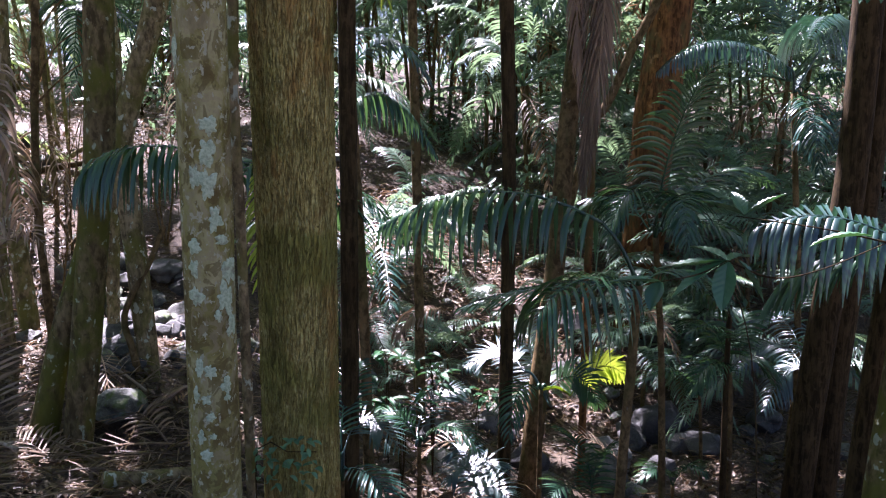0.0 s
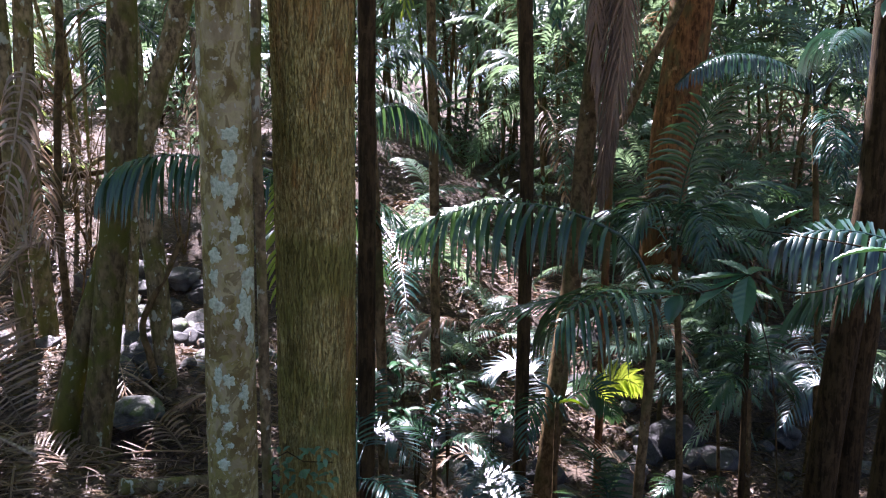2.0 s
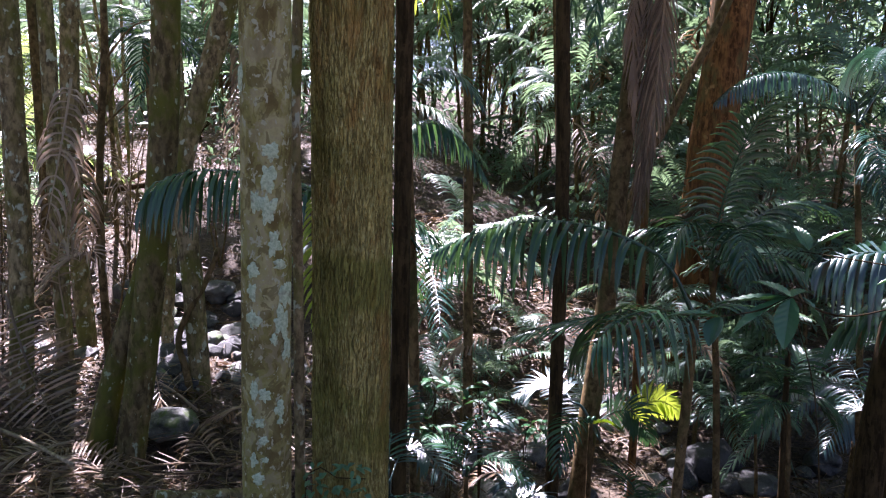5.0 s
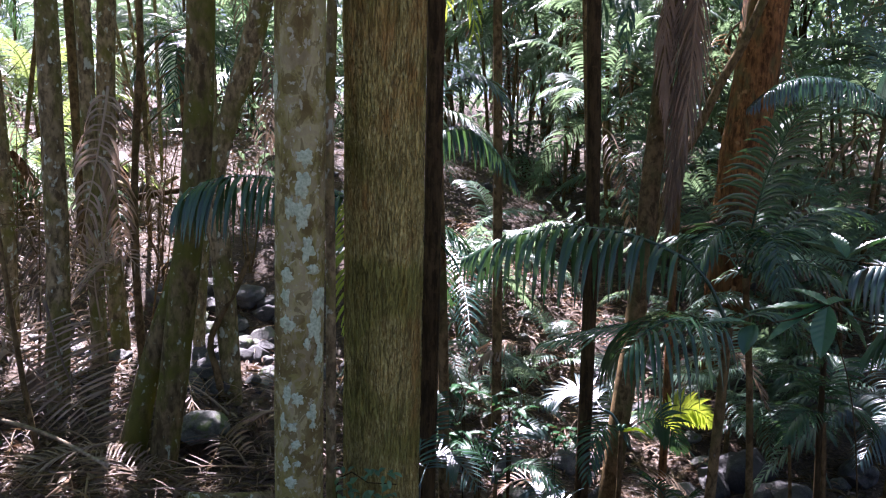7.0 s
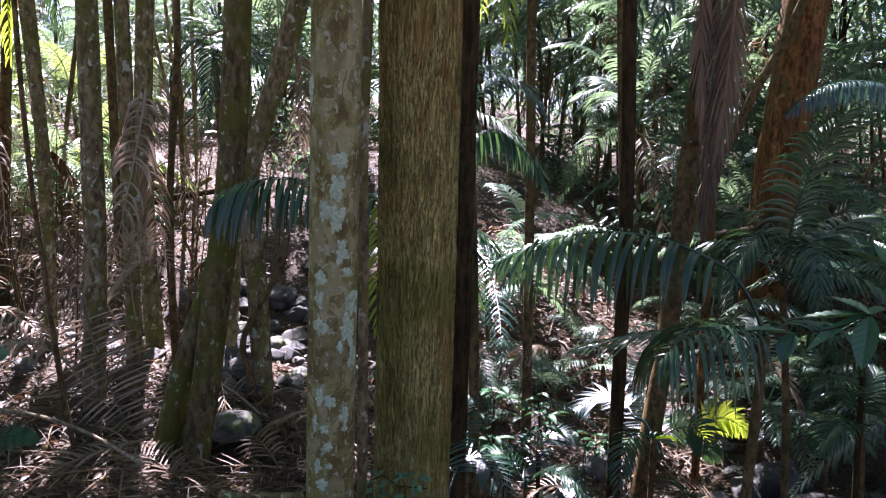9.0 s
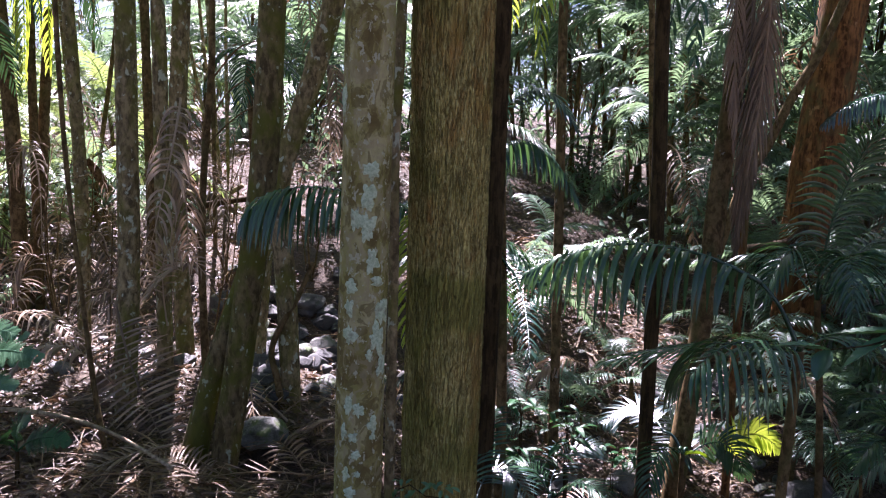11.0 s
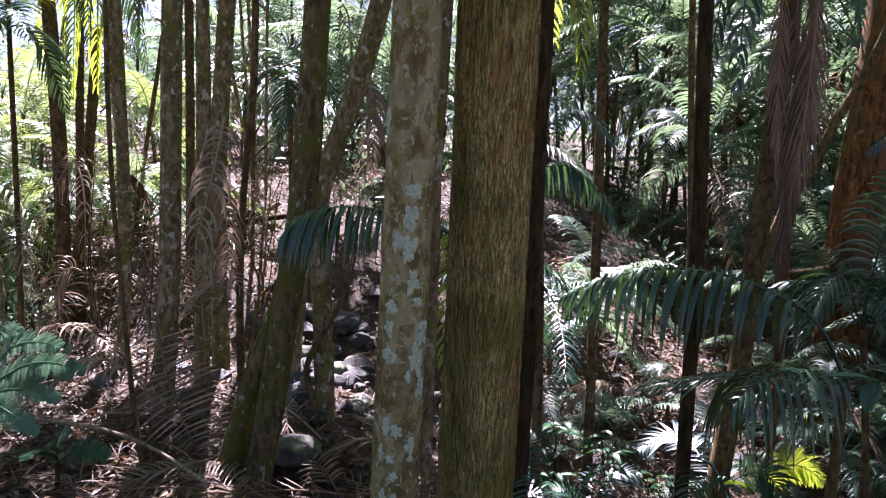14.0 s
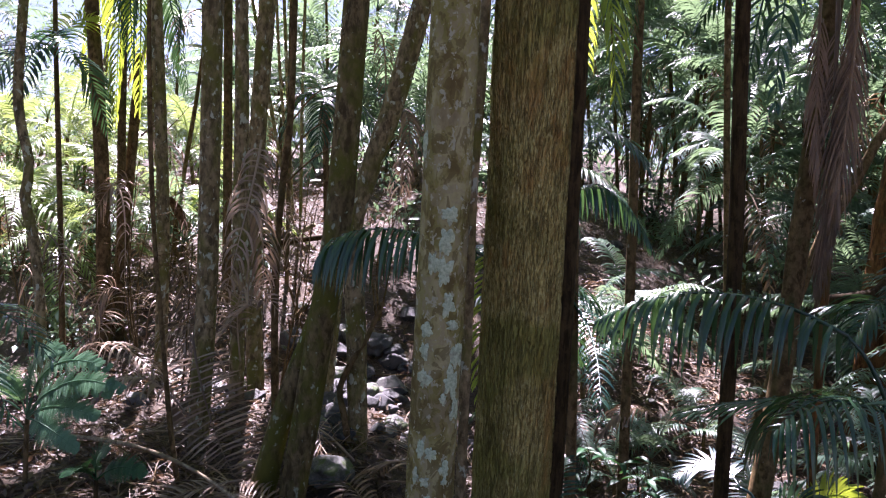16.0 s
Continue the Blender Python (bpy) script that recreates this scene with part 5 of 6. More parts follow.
# low palms along the creek
C = (0.671, 5.050, -0.034)
p = young_palm("low palm beside the creek, partly in sun", [(0.674, 5.100, -0.499)], C, 0.018)
frond(p, (0.542, 5.050, 0.105), (0.439, 5.497, 0.252), (0.166, 5.237, 0.062), LEAF_GLAZE, 24, 0.25, 0.017, 0.5, stalk=C, seed=51, fold=0.12, lift=0.0, ref=(-0.280, -0.358, 0.891))
frond(p, (0.761, 5.200, -0.206), (0.617, 5.775, -0.041), (0.752, 6.517, 0.280), LEAF_GLAZE, 30, 0.26, 0.018, 0.35, stalk=C, seed=52, fold=0.12, lift=0.0, ref=(-0.298, -0.332, 0.895))
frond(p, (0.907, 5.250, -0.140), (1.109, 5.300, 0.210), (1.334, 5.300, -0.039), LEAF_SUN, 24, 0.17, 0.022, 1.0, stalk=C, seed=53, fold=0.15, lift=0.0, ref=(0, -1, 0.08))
frond(p, (0.634, 5.000, -0.018), (0.461, 4.800, 0.198), (0.421, 4.700, -0.259), LEAF_NEAR, 19, 0.22, 0.018, 1.2, pieces=False, stalk=C, seed=54)
frond(p, (0.717, 5.100, -0.050), (0.972, 5.200, 0.163), (1.100, 5.200, -0.206), LEAF_NEAR, 19, 0.22, 0.02, 1.0, pieces=False, stalk=C, seed=55, fold=0.15, lift=0.0, ref=(0, -1, 0.08))

C = (-0.145, 4.450, -0.197)
p = young_palm("low palm with a comb-like frond over stones", [(-0.147, 4.500, -0.437)], C, 0.014)
frond(p, (-0.164, 4.420, -0.185), (-0.162, 5.006, 0.019), (0.141, 4.867, 0.024), LEAF_GLAZE, 22, 0.26, 0.014, 0.6, stalk=C, seed=56, fold=0.15, lift=0.0, ref=(-0.164, -0.325, 0.931))
frond(p, (-0.122, 4.400, -0.142), (0.053, 4.300, 0.105), (0.215, 4.200, -0.131), LEAF_NEAR, 21, 0.22, 0.015, 0.9, pieces=False, stalk=C, seed=57)
frond(p, (-0.158, 4.450, -0.161), (-0.290, 4.500, 0.107), (-0.465, 4.500, -0.109), LEAF_NEAR, 21, 0.22, 0.015, 0.9, pieces=False, stalk=C, seed=58)

C = (-0.554, 4.000, -0.212)
p = young_palm("low palm at the foot of a thick trunk", [(-0.564, 4.050, -0.401)], C, 0.014)
frond(p, (-0.542, 3.980, -0.041), (-0.511, 4.505, 0.140), (-0.219, 3.937, -0.023), LEAF_GLAZE, 22, 0.24, 0.016, 0.7, stalk=C, seed=59, fold=0.15, lift=0.0, ref=(-0.095, -0.320, 0.943))
frond(p, (-0.557, 4.000, -0.049), (-0.592, 4.200, 0.239), (-0.483, 4.400, 0.348), LEAF_NEAR, 19, 0.20, 0.015, 0.8, pieces=False, stalk=C, seed=60)
frond(p, (-0.527, 3.950, -0.125), (-0.365, 3.800, -0.029), (-0.242, 3.700, -0.229), LEAF_BLUE, 19, 0.22, 0.015, 1.0, pieces=False, stalk=C, seed=61)

C = (0.195, 4.300, -0.523)
p = young_palm("low palm with bright sunlit fronds", [(0.198, 4.350, -0.692)], C, 0.014)
for k, (b, c) in enumerate((((0.202, 4.844, -0.355), (0.028, 4.584, -0.474)), ((0.251, 4.941, -0.315), (0.336, 4.492, -0.433)), ((0.193, 4.931, -0.331), (0.059, 4.834, -0.391)), ((0.272, 4.610, -0.411), (0.406, 4.285, -0.480)))):
    frond(p, C, b, c, LEAF_GLAZE, 21, 0.22, 0.018, 0.9, pieces=k == 0, seed=62 + k, fold=0.12, lift=0.0, ref=(-0.25, -0.5, 0.83))

C = (0.922, 4.500, -0.621)
p = young_palm("low palm before a grey boulder", [(0.936, 4.550, -0.796)], C, 0.014)
for k, (b, c) in enumerate((((0.932, 4.450, -0.161), (0.667, 4.300, -0.033)), ((0.926, 4.500, -0.217), (1.009, 4.400, -0.212)), ((0.772, 4.400, -0.319), (0.627, 4.200, -0.404)))):
    frond(p, C, b, c, LEAF_BLUE if k == 0 else LEAF_NEAR, 24, 0.22, 0.015, 0.8, pieces=k == 0, seed=66 + k)

C = (1.937, 5.000, 0.101)
p = young_palm("dark young palm in the shade", [(1.975, 5.050, -0.315)], C, 0.018)
for k, (b, c) in enumerate((((1.795, 4.900, 0.588), (1.567, 4.800, 0.423)), ((1.981, 5.100, 0.586), (2.182, 5.200, 0.446)), ((1.770, 4.900, 0.322), (1.620, 4.800, 0.047)), ((2.032, 5.000, 0.336), (2.239, 5.000, 0.022)))):
    frond(p, C, b, c, LEAF_NEAR, 24, 0.27, 0.018, 1.2, pieces=k == 0, seed=70 + k)

C = (2.735, 5.600, -0.078)
p = young_palm("low palm with a pale sunlit frond", [(2.786, 5.650, -0.541)], C, 0.018)
for k, (b, c, m) in enumerate((((2.825, 6.288, 0.206), (2.349, 5.978, -0.191), LEAF_GLAZE), ((2.989, 6.464, 0.366), (2.605, 6.444, 0.122), LEAF_GLAZE), ((2.764, 5.500, 0.380), (3.034, 5.400, -0.103), LEAF_NEAR), ((2.747, 5.880, 0.023), (2.376, 5.470, -0.342), LEAF_GLAZE))):
    frond(p, C, b, c, m, 26, 0.27, 0.018, 1.4, pieces=k == 0, seed=74 + k, lift=0.02, ref=(-0.25, -0.5, 0.83))

C = (1.979, 5.700, -0.288)
p = young_palm("low palm over dark boulders", [(2.021, 5.750, -0.671)], C, 0.014)
for k, (b, c) in enumerate((((1.725, 5.600, 0.097), (1.452, 5.500, -0.135)), ((2.067, 5.600, 0.054), (2.211, 5.500, -0.178)), ((1.994, 5.900, 0.063), (1.959, 6.200, -0.160)))):
    frond(p, C, b, c, LEAF_NEAR, 23, 0.22, 0.016, 1.0, pieces=k == 0, seed=80 + k)

C = (1.642, 5.200, -0.793)
p = young_palm("low yellowish palm among dark stones", [(1.664, 5.250, -0.988)], C, 0.012)
for k, (b, c) in enumerate((((1.541, 5.100, -0.498), (1.344, 5.000, -0.660)), ((1.699, 5.100, -0.498), (1.809, 5.000, -0.619)))):
    frond(p, C, b, c, LEAF_NEAR, 20, 0.18, 0.014, 1.0, pieces=k == 0, seed=84 + k)

# palm overhead right of the thick trunk, fronds hanging into view
C = (-0.608, 4.500, 3.494)
p = young_palm("palm with backlit yellow-green hanging fronds", [(-0.476, 4.450, 0.701), (-0.541, 4.450, 2.175)], C, 0.03)
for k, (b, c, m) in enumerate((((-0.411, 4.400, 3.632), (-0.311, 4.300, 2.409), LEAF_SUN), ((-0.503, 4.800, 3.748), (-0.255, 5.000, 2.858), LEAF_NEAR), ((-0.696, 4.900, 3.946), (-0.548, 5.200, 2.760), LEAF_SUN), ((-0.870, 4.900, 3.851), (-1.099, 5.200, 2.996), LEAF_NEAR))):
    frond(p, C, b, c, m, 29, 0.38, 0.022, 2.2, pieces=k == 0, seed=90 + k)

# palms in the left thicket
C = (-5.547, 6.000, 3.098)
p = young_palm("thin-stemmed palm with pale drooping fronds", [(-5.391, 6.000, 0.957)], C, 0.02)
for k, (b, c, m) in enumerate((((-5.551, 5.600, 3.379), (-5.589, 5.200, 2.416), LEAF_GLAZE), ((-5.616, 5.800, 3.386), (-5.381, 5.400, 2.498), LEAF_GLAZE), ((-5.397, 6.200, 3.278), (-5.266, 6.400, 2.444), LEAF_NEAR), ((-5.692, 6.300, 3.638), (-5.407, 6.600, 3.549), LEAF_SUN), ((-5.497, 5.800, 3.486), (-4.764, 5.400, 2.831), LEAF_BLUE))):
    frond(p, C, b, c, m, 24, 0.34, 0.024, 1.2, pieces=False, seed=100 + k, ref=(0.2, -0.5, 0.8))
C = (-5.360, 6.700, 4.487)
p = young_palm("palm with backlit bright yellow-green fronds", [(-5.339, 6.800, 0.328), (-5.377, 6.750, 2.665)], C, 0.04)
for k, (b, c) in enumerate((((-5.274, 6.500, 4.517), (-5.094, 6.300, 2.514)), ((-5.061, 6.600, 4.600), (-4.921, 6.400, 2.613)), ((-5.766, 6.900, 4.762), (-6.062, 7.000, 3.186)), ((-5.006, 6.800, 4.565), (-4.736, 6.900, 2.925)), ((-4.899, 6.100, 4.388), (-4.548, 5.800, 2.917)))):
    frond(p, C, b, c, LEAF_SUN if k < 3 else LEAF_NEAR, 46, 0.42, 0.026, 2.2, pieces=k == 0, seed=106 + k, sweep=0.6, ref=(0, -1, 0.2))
C = (-3.063, 6.600, 2.713)
p = young_palm("palm with dark hanging leaflets", [(-2.998, 6.700, 1.075)], C, 0.03)
for k, (b, c) in enumerate((((-3.230, 6.500, 3.007), (-3.381, 6.400, 2.419)), ((-3.024, 6.800, 3.123), (-2.602, 7.000, 2.401)), ((-2.961, 6.400, 2.985), (-2.943, 6.200, 2.201)), ((-3.355, 7.000, 3.280), (-3.784, 7.400, 3.079)), ((-2.713, 6.600, 3.026), (-2.300, 6.500, 1.994)))):
    frond(p, C, b, c, LEAF_NEAR, 26, 0.3, 0.018, 1.6, pieces=False, seed=112 + k)
C = (-3.440, 2.900, 0.977)
p = young_palm("palm reaching in with broad dark blades", [(-3.566, 3.000, 0.384)], C, 0.02)
frond(p, C, (-3.036, 2.850, 1.358), (-2.624, 2.800, 0.957), LEAF_BLUE, 19, 0.22, 0.020, 1.0, pieces=False, seed=117)
frond(p, C, (-3.103, 2.800, 1.122), (-2.752, 2.750, 0.652), LEAF_NEAR, 16, 0.20, 0.018, 1.0, pieces=False, seed=118)


# ---- bare tangled shrubs in the thicket ----
def bare_shrub(x, y, tall, seed):
    """Thin leafless stems that fork again and again."""
    rg = random.Random(seed)
    z = ground_z(x, y)
    ob = thing("bare_shrub", "leafless shrub of thin grey-brown tangled twigs", "shrub", (x, y, z - 0.04), "bare shrubs of the thicket")
    for k in range(3):
        w = rg.uniform(0, 6.28)
        top = Vector((x + 0.35 * math.cos(w), y + 0.3 * math.sin(w), z + tall * rg.uniform(0.7, 1.1)))
        foot = Vector((x + 0.05 * math.cos(w), y + 0.05 * math.sin(w), z - 0.04))
        mid = foot.lerp(top, 0.5) + Vector((rg.uniform(-0.12, 0.12), rg.uniform(-0.1, 0.1), 0))
        stem = part("stem", mesh_of("stem", *tube([foot, mid, top], 0.011, 0.004, 14, 6, 0.12)), BARK_PALM, ob)
        line = curve_points([foot, mid, top], 10)
        for q in range(4):
            a = line[rg.randrange(3, 10)]
            d = Vector((rg.uniform(-1, 1), rg.uniform(-1, 1), rg.uniform(-0.1, 0.9))).normalized()
            b = a + d * rg.uniform(0.15, 0.45)
            c = b + (d + Vector((rg.uniform(-0.8, 0.8), rg.uniform(-0.8, 0.8), rg.uniform(-0.6, 0.6)))) * rg.uniform(0.1, 0.3)
            part("twig", mesh_of("twig", *tube([a, b, c], 0.005, 0.0018, 8, 5, 0.15)), BARK_PALM, stem)
            for r in range(2):
                e = a.lerp(b, rg.uniform(0.4, 1.0))
                g = e + Vector((rg.uniform(-1, 1), rg.uniform(-1, 1), rg.uniform(-0.3, 1))) * 0.2
                part("twig", mesh_of("twig", *tube([e, e.lerp(g, 0.5) + Vector((0, 0, 0.03)), g], 0.003, 0.0012, 5, 4, 0.1)), BARK_PALM, stem)


for k, (x, y, tall) in enumerate(((-3.35, 6.40, 2.0), (-4.43, 6.00, 1.8), (-3.79, 6.60, 1.7), (-3.65, 7.40, 1.5), (-2.79, 7.60, 1.4), (-5.16, 6.80, 1.8), (-6.24, 6.60, 1.6), (-3.36, 7.20, 1.6), (-3.80, 5.60, 1.5))):
    bare_shrub(x, y, tall, 700 + k)

# ---- lacy ground fern ----
def fern_frond(parent, base, bend, tip, mat, pinnae=20, length=0.16, seed=0):
    rib, rows = frond_geometry(base, bend, tip, pinnae, length, 0.004, 0.3, seed=seed, bare=0.2, sweep=0.3, rows=4, lift=0.0, ref=(-0.2, -0.75, 0.6))
    ob = part("frond", mesh_of("frond", *rib), mat, parent)
    for v, f in rows:
        spine = [Vector(v[i * 3 + 1]) for i in range(len(v) // 3)]
        bits = []
        across = (Vector(v[3]) - Vector(v[5])).normalized()
        n = 9
        for k in range(n):
            u = k / n * (len(spine) - 1)
            i = int(u)
            q = spine[i].lerp(spine[min(i + 1, len(spine) - 1)], u - i)
            d = (spine[min(i + 1, len(spine) - 1)] - spine[max(0, i - 1)]).normalized()
            ln = length * 0.25 * (1.05 - 0.8 * k / n)
            for s in (-1, 1):
                bits.append(leaflet(q, across * s + d * 0.5, d, ln, ln * 0.5, 0.3, 2, 0.1))
        part("pinna", mesh_of("pinna", *joined([tube(spine, 0.0015, 0.0008, 4, 4, 0.0), *bits])), mat, ob)


C = (-3.397, 3.500, 0.461)
fern = thing("ground_fern", "pale green lacy fern in dappled light", "fern", (C[0], C[1], ground_z(C[0], C[1])))
part("rootstock", mesh_of("rootstock", *tube([(C[0], C[1], ground_z(C[0], C[1]) - 0.05), C], 0.014, 0.01, 8, 8, 0.2)), BARK_PALM, fern)
for k, (b, c) in enumerate((((-3.287, 3.450, 0.921), (-2.761, 3.350, 0.825)), ((-3.224, 3.450, 0.756), (-2.758, 3.380, 0.684)), ((-3.218, 3.450, 0.617), (-2.867, 3.410, 0.546)), ((-3.249, 3.450, 0.473), (-2.940, 3.350, 0.381)), ((-3.451, 3.450, 0.797), (-3.640, 3.380, 0.618)), ((-3.380, 3.450, 0.913), (-3.095, 3.410, 0.875)), ((-3.134, 3.450, 0.810), (-2.678, 3.350, 0.721)))):
    fern_frond(fern, C, b, c, LEAF_FERN, 19, 0.115, 120 + k)
C = (-2.851, 3.400, 0.213)
fern = thing("ground_fern", "small dark green fern on the litter", "fern", (C[0], C[1], ground_z(C[0], C[1])))
part("rootstock", mesh_of("rootstock", *tube([(C[0], C[1], ground_z(C[0], C[1]) - 0.05), (C[0], C[1], C[2])], 0.015, 0.01, 8, 8, 0.2)), BARK_DARK, fern)
for k, (b, c) in enumerate((((-2.876, 3.400, 0.391), (-2.710, 3.300, 0.408)), ((-2.717, 3.400, 0.350), (-2.489, 3.300, 0.320)), ((-2.879, 3.300, 0.358), (-2.876, 3.200, 0.300)))):
    fern_frond(fern, C, b, c, LEAF_SHRUB, 14, 0.1, 130 + k)


# ---- broad-leaved plants ----
def broad_leaf(root, way, length, width, droop, rows=12, wavy=0.09, seed=0):
    """A broad pointed leaf, folded along its midrib; a large one has raised side veins."""
    sides = (-1, -0.5, 0, 0.5, 1)
    if length > 0.15:
        rows, sides = 40, (-1, -0.8, -0.6, -0.4, -0.2, -0.04, 0, 0.04, 0.2, 0.4, 0.6, 0.8, 1)
    m = len(sides)
    p, d = Vector(root), Vector(way).normalized()
    verts, faces = [], []
    for i in range(rows + 1):
        k = i / rows
        w = d.cross(Vector((0, 0, 1)))
        w = w.normalized() if w.length > 0.05 else Vector((1, 0, 0))
        n = w.cross(d)
        half = width * 0.5 * max(0.03, math.sin(math.pi * k ** 0.85) ** 0.8)
        for s in sides:
            vein = math.sin(56 * k - 9 * abs(s) + seed) * min(1.0, abs(s) * 4) if m > 5 else math.sin(40 * k - 14 * abs(s) + seed) * abs(s)
            verts.append(p + w * half * s + n * (abs(s) * half * 0.45 + wavy * 0.6 * half * vein - (0.03 * half if s == 0 else 0) + 0.06 * half * math.sin(7 * k + 2 * s + seed)))
        p = p + d * (length / rows)
        d = (d + Vector((0, 0, -1)) * droop / rows).normalized()
    for i in range(rows):
        for j in range(m - 1):
            a = i * m + j
            faces.append((a, a + 1, a + m + 1, a + m))
    return verts, faces


def leafy_shrub(label, stems, leaves, mat=LEAF_BROAD, r=0.0045, name="leafy_shrub", category="shrub"):
    """stems: lines of places; leaves: rows of root, way, length, width, droop."""
    foot = Vector(stems[0][0])
    ob = thing(name, label, category, foot)
    for line in stems:
        part("stem", mesh_of("stem", *tube(line, r, r * 0.5, 16, 7, 0.08)), BARK_DARK, ob)
    for i, (root, way, ln, wd, dr) in enumerate(leaves):
        part("leaf", mesh_of("leaf", *broad_leaf(root, way, ln, wd, dr, seed=i)), mat, ob)
    return ob


# large-leaved sapling before the dark twin trunks
hub = Vector((1.157, 3.050, 1.149))
foot = (hub.x + 0.25, hub.y + 0.1, ground_z(hub.x + 0.25, hub.y + 0.1) - 0.05)
leafy_shrub("sapling with large glossy dark green leaves", [
    [foot, (hub.x + 0.16, hub.y + 0.06, 0.6), hub], [hub, (1.346, 3.060, 1.078), (1.558, 3.100, 1.105), (1.885, 3.200, 1.206)],
    [(1.885, 3.200, 1.206), (1.595, 3.150, 1.268), (1.220, 3.150, 1.323)], [hub, (1.024, 3.020, 1.098), (0.875, 3.000, 1.073)]], [
    (hub, (-0.044, -0.070, -0.194), 0.21, 0.092, 0.25), (hub, (-0.305, -0.090, -0.132), 0.29, 0.075, 0.25), (hub + Vector((0.05, 0.02, 0.0)), (0.132, -0.050, -0.184), 0.2, 0.085, 0.4),
    (hub, (-0.339, 0.050, -0.032), 0.3, 0.07, 0.12), (hub, (-0.103, 0.150, 0.064), 0.2, 0.07, 0.3), (hub, (0.232, 0.200, 0.059), 0.18, 0.065, 0.4),
    ((1.497, 3.080, 1.201), (0.180, -0.080, 0.123), 0.24, 0.065, 0.7), ((1.255, 3.150, 1.323), (0.123, -0.050, 0.106), 0.18, 0.065, 0.3), ((1.255, 3.150, 1.323), (-0.210, 0.050, 0.105), 0.2, 0.07, 0.3),
    ((0.875, 3.000, 1.073), (-0.205, -0.050, 0.024), 0.22, 0.06, 0.15), ((0.875, 3.000, 1.073), (-0.057, -0.050, -0.100), 0.13, 0.08, 0.4), ((1.255, 3.150, 1.323), (-0.010, 0.150, 0.148), 0.17, 0.06, 0.5)])

# leaves high in the corner
hub = Vector((1.765, 3.300, 2.288))
leafy_shrub("overhanging twig with dark leaves", [[(2.079, 3.400, 2.378), hub, (1.671, 3.250, 2.232)]], [(hub + Vector((0.03 * i, 0, 0)), (math.cos(i * 2.1), -0.4, -0.4), 0.14, 0.05, 0.6) for i in range(6)], name="overhanging_branch", category="branch")

# dark leafy shrub in the middle
rg = random.Random(3)
for x, y, z, n, wide, tall in ((-0.270, 4.750, 0.024, 36, 0.36, 0.40), (-0.074, 5.000, 0.178, 13, 0.26, 0.30), (-0.385, 5.100, 0.230, 11, 0.20, 0.30), (0.246, 5.300, -0.115, 16, 0.20, 0.25)):
    g = ground_z(x, y)
    tips = [Vector((x + rg.uniform(-wide, wide), y + rg.uniform(-wide, wide) * 0.6, z + rg.uniform(-0.3, 0.5) * tall)) for _ in range(5)]
    rows = []
    for i in range(n):
        q = Vector((x, y, z - tall * 0.4)).lerp(tips[i % 5], rg.uniform(0.35, 1.0))
        w = rg.uniform(0, 6.28)
        rows.append((q, (math.cos(w), math.sin(w), rg.uniform(-0.1, 0.5)), rg.uniform(0.09, 0.17), rg.uniform(0.035, 0.055), rg.uniform(0.5, 1.2)))
    leafy_shrub("dark green leafy shrub on the creek bank", [[(x, y, g - 0.05), (x, y, z - tall * 0.4), t] for t in tips], rows, LEAF_SHRUB, 0.0045)

# climber leaves at the foot of the thick trunk
rows = []
a, b = Vector((-0.728, 2.860, 0.418)), Vector((-0.495, 2.860, 0.418))
for i in range(60):
    q = a.lerp(b, rg.random()) + Vector((0, rg.uniform(-0.05, 0.01), rg.uniform(-0.12, 0.07)))
    rows.append((q, (rg.uniform(-1, 1), -0.6, rg.uniform(-0.4, 0.5)), rg.uniform(0.03, 0.055), rg.uniform(0.016, 0.027), 0.5))
leafy_shrub("small-leaved climber clinging to a trunk's foot", [[(a.x, a.y, ground_z(a.x, a.y) - 0.03), a, a.lerp(b, 0.5), b]], rows, r=0.004, name="climber", category="climber", mat=LEAF_FERN)

# ---- dead fronds, fallen wood and litter ----
def dead_frond(label, base, bend, tip, mat=None, count=20, length=0.3, width=0.022, droop=1.6, seed=0, single=True, **kw):
    ob = thing("dead_frond", label, "palm frond", base)
    rib, leaves = frond_geometry(base, bend, tip, count, length, width, droop, seed=seed, twist=1.2, fold=0.5, **kw)
    part("midrib", mesh_of("midrib", *rib), mat or LEAF_DEAD, ob)
    if single:
        for v, f in leaves:
            part("leaflet", mesh_of("leaflet", v, f), mat or LEAF_DEAD, ob)
    else:
        part("blade", mesh_of("blade", *joined([rib, *leaves])), LEAF_DEAD_J, ob)
    return ob


dead_frond("rusty brown dead frond hanging from a slim trunk", (-2.755, 4.850, 2.190), (-2.685, 4.700, 2.002), (-2.835, 4.600, 1.139), LEAF_DEAD, 20, 0.3, 0.02, 3.6, 1, torn=0.1, sweep=0.2, lift=0.2, ref=(0.5, -1, 0.3))
dead_frond("grey-brown dead frond catching the sun", (-2.931, 5.000, 0.590), (-3.059, 4.950, 1.495), (-2.508, 4.800, 0.974), LEAF_DEAD, 22, 0.24, 0.014, 0.7, 2, ref=(0, -1, 0.5))
dead_frond("fallen brown frond standing like a comb", (-3.081, 4.600, 0.833), (-2.902, 4.500, 0.213), (-2.443, 4.350, -0.206), LEAF_DEAD, 30, 0.38, 0.017, 0.3, 3, sweep=-0.1, lift=0.05, ref=(0, -1, 0.1))
dead_frond("pale dead frond drooping over the litter", (-3.013, 4.500, 0.277), (-3.343, 4.350, 0.803), (-3.595, 4.200, 0.318), LEAF_DEAD, 22, 0.26, 0.022, 2.4, 4)
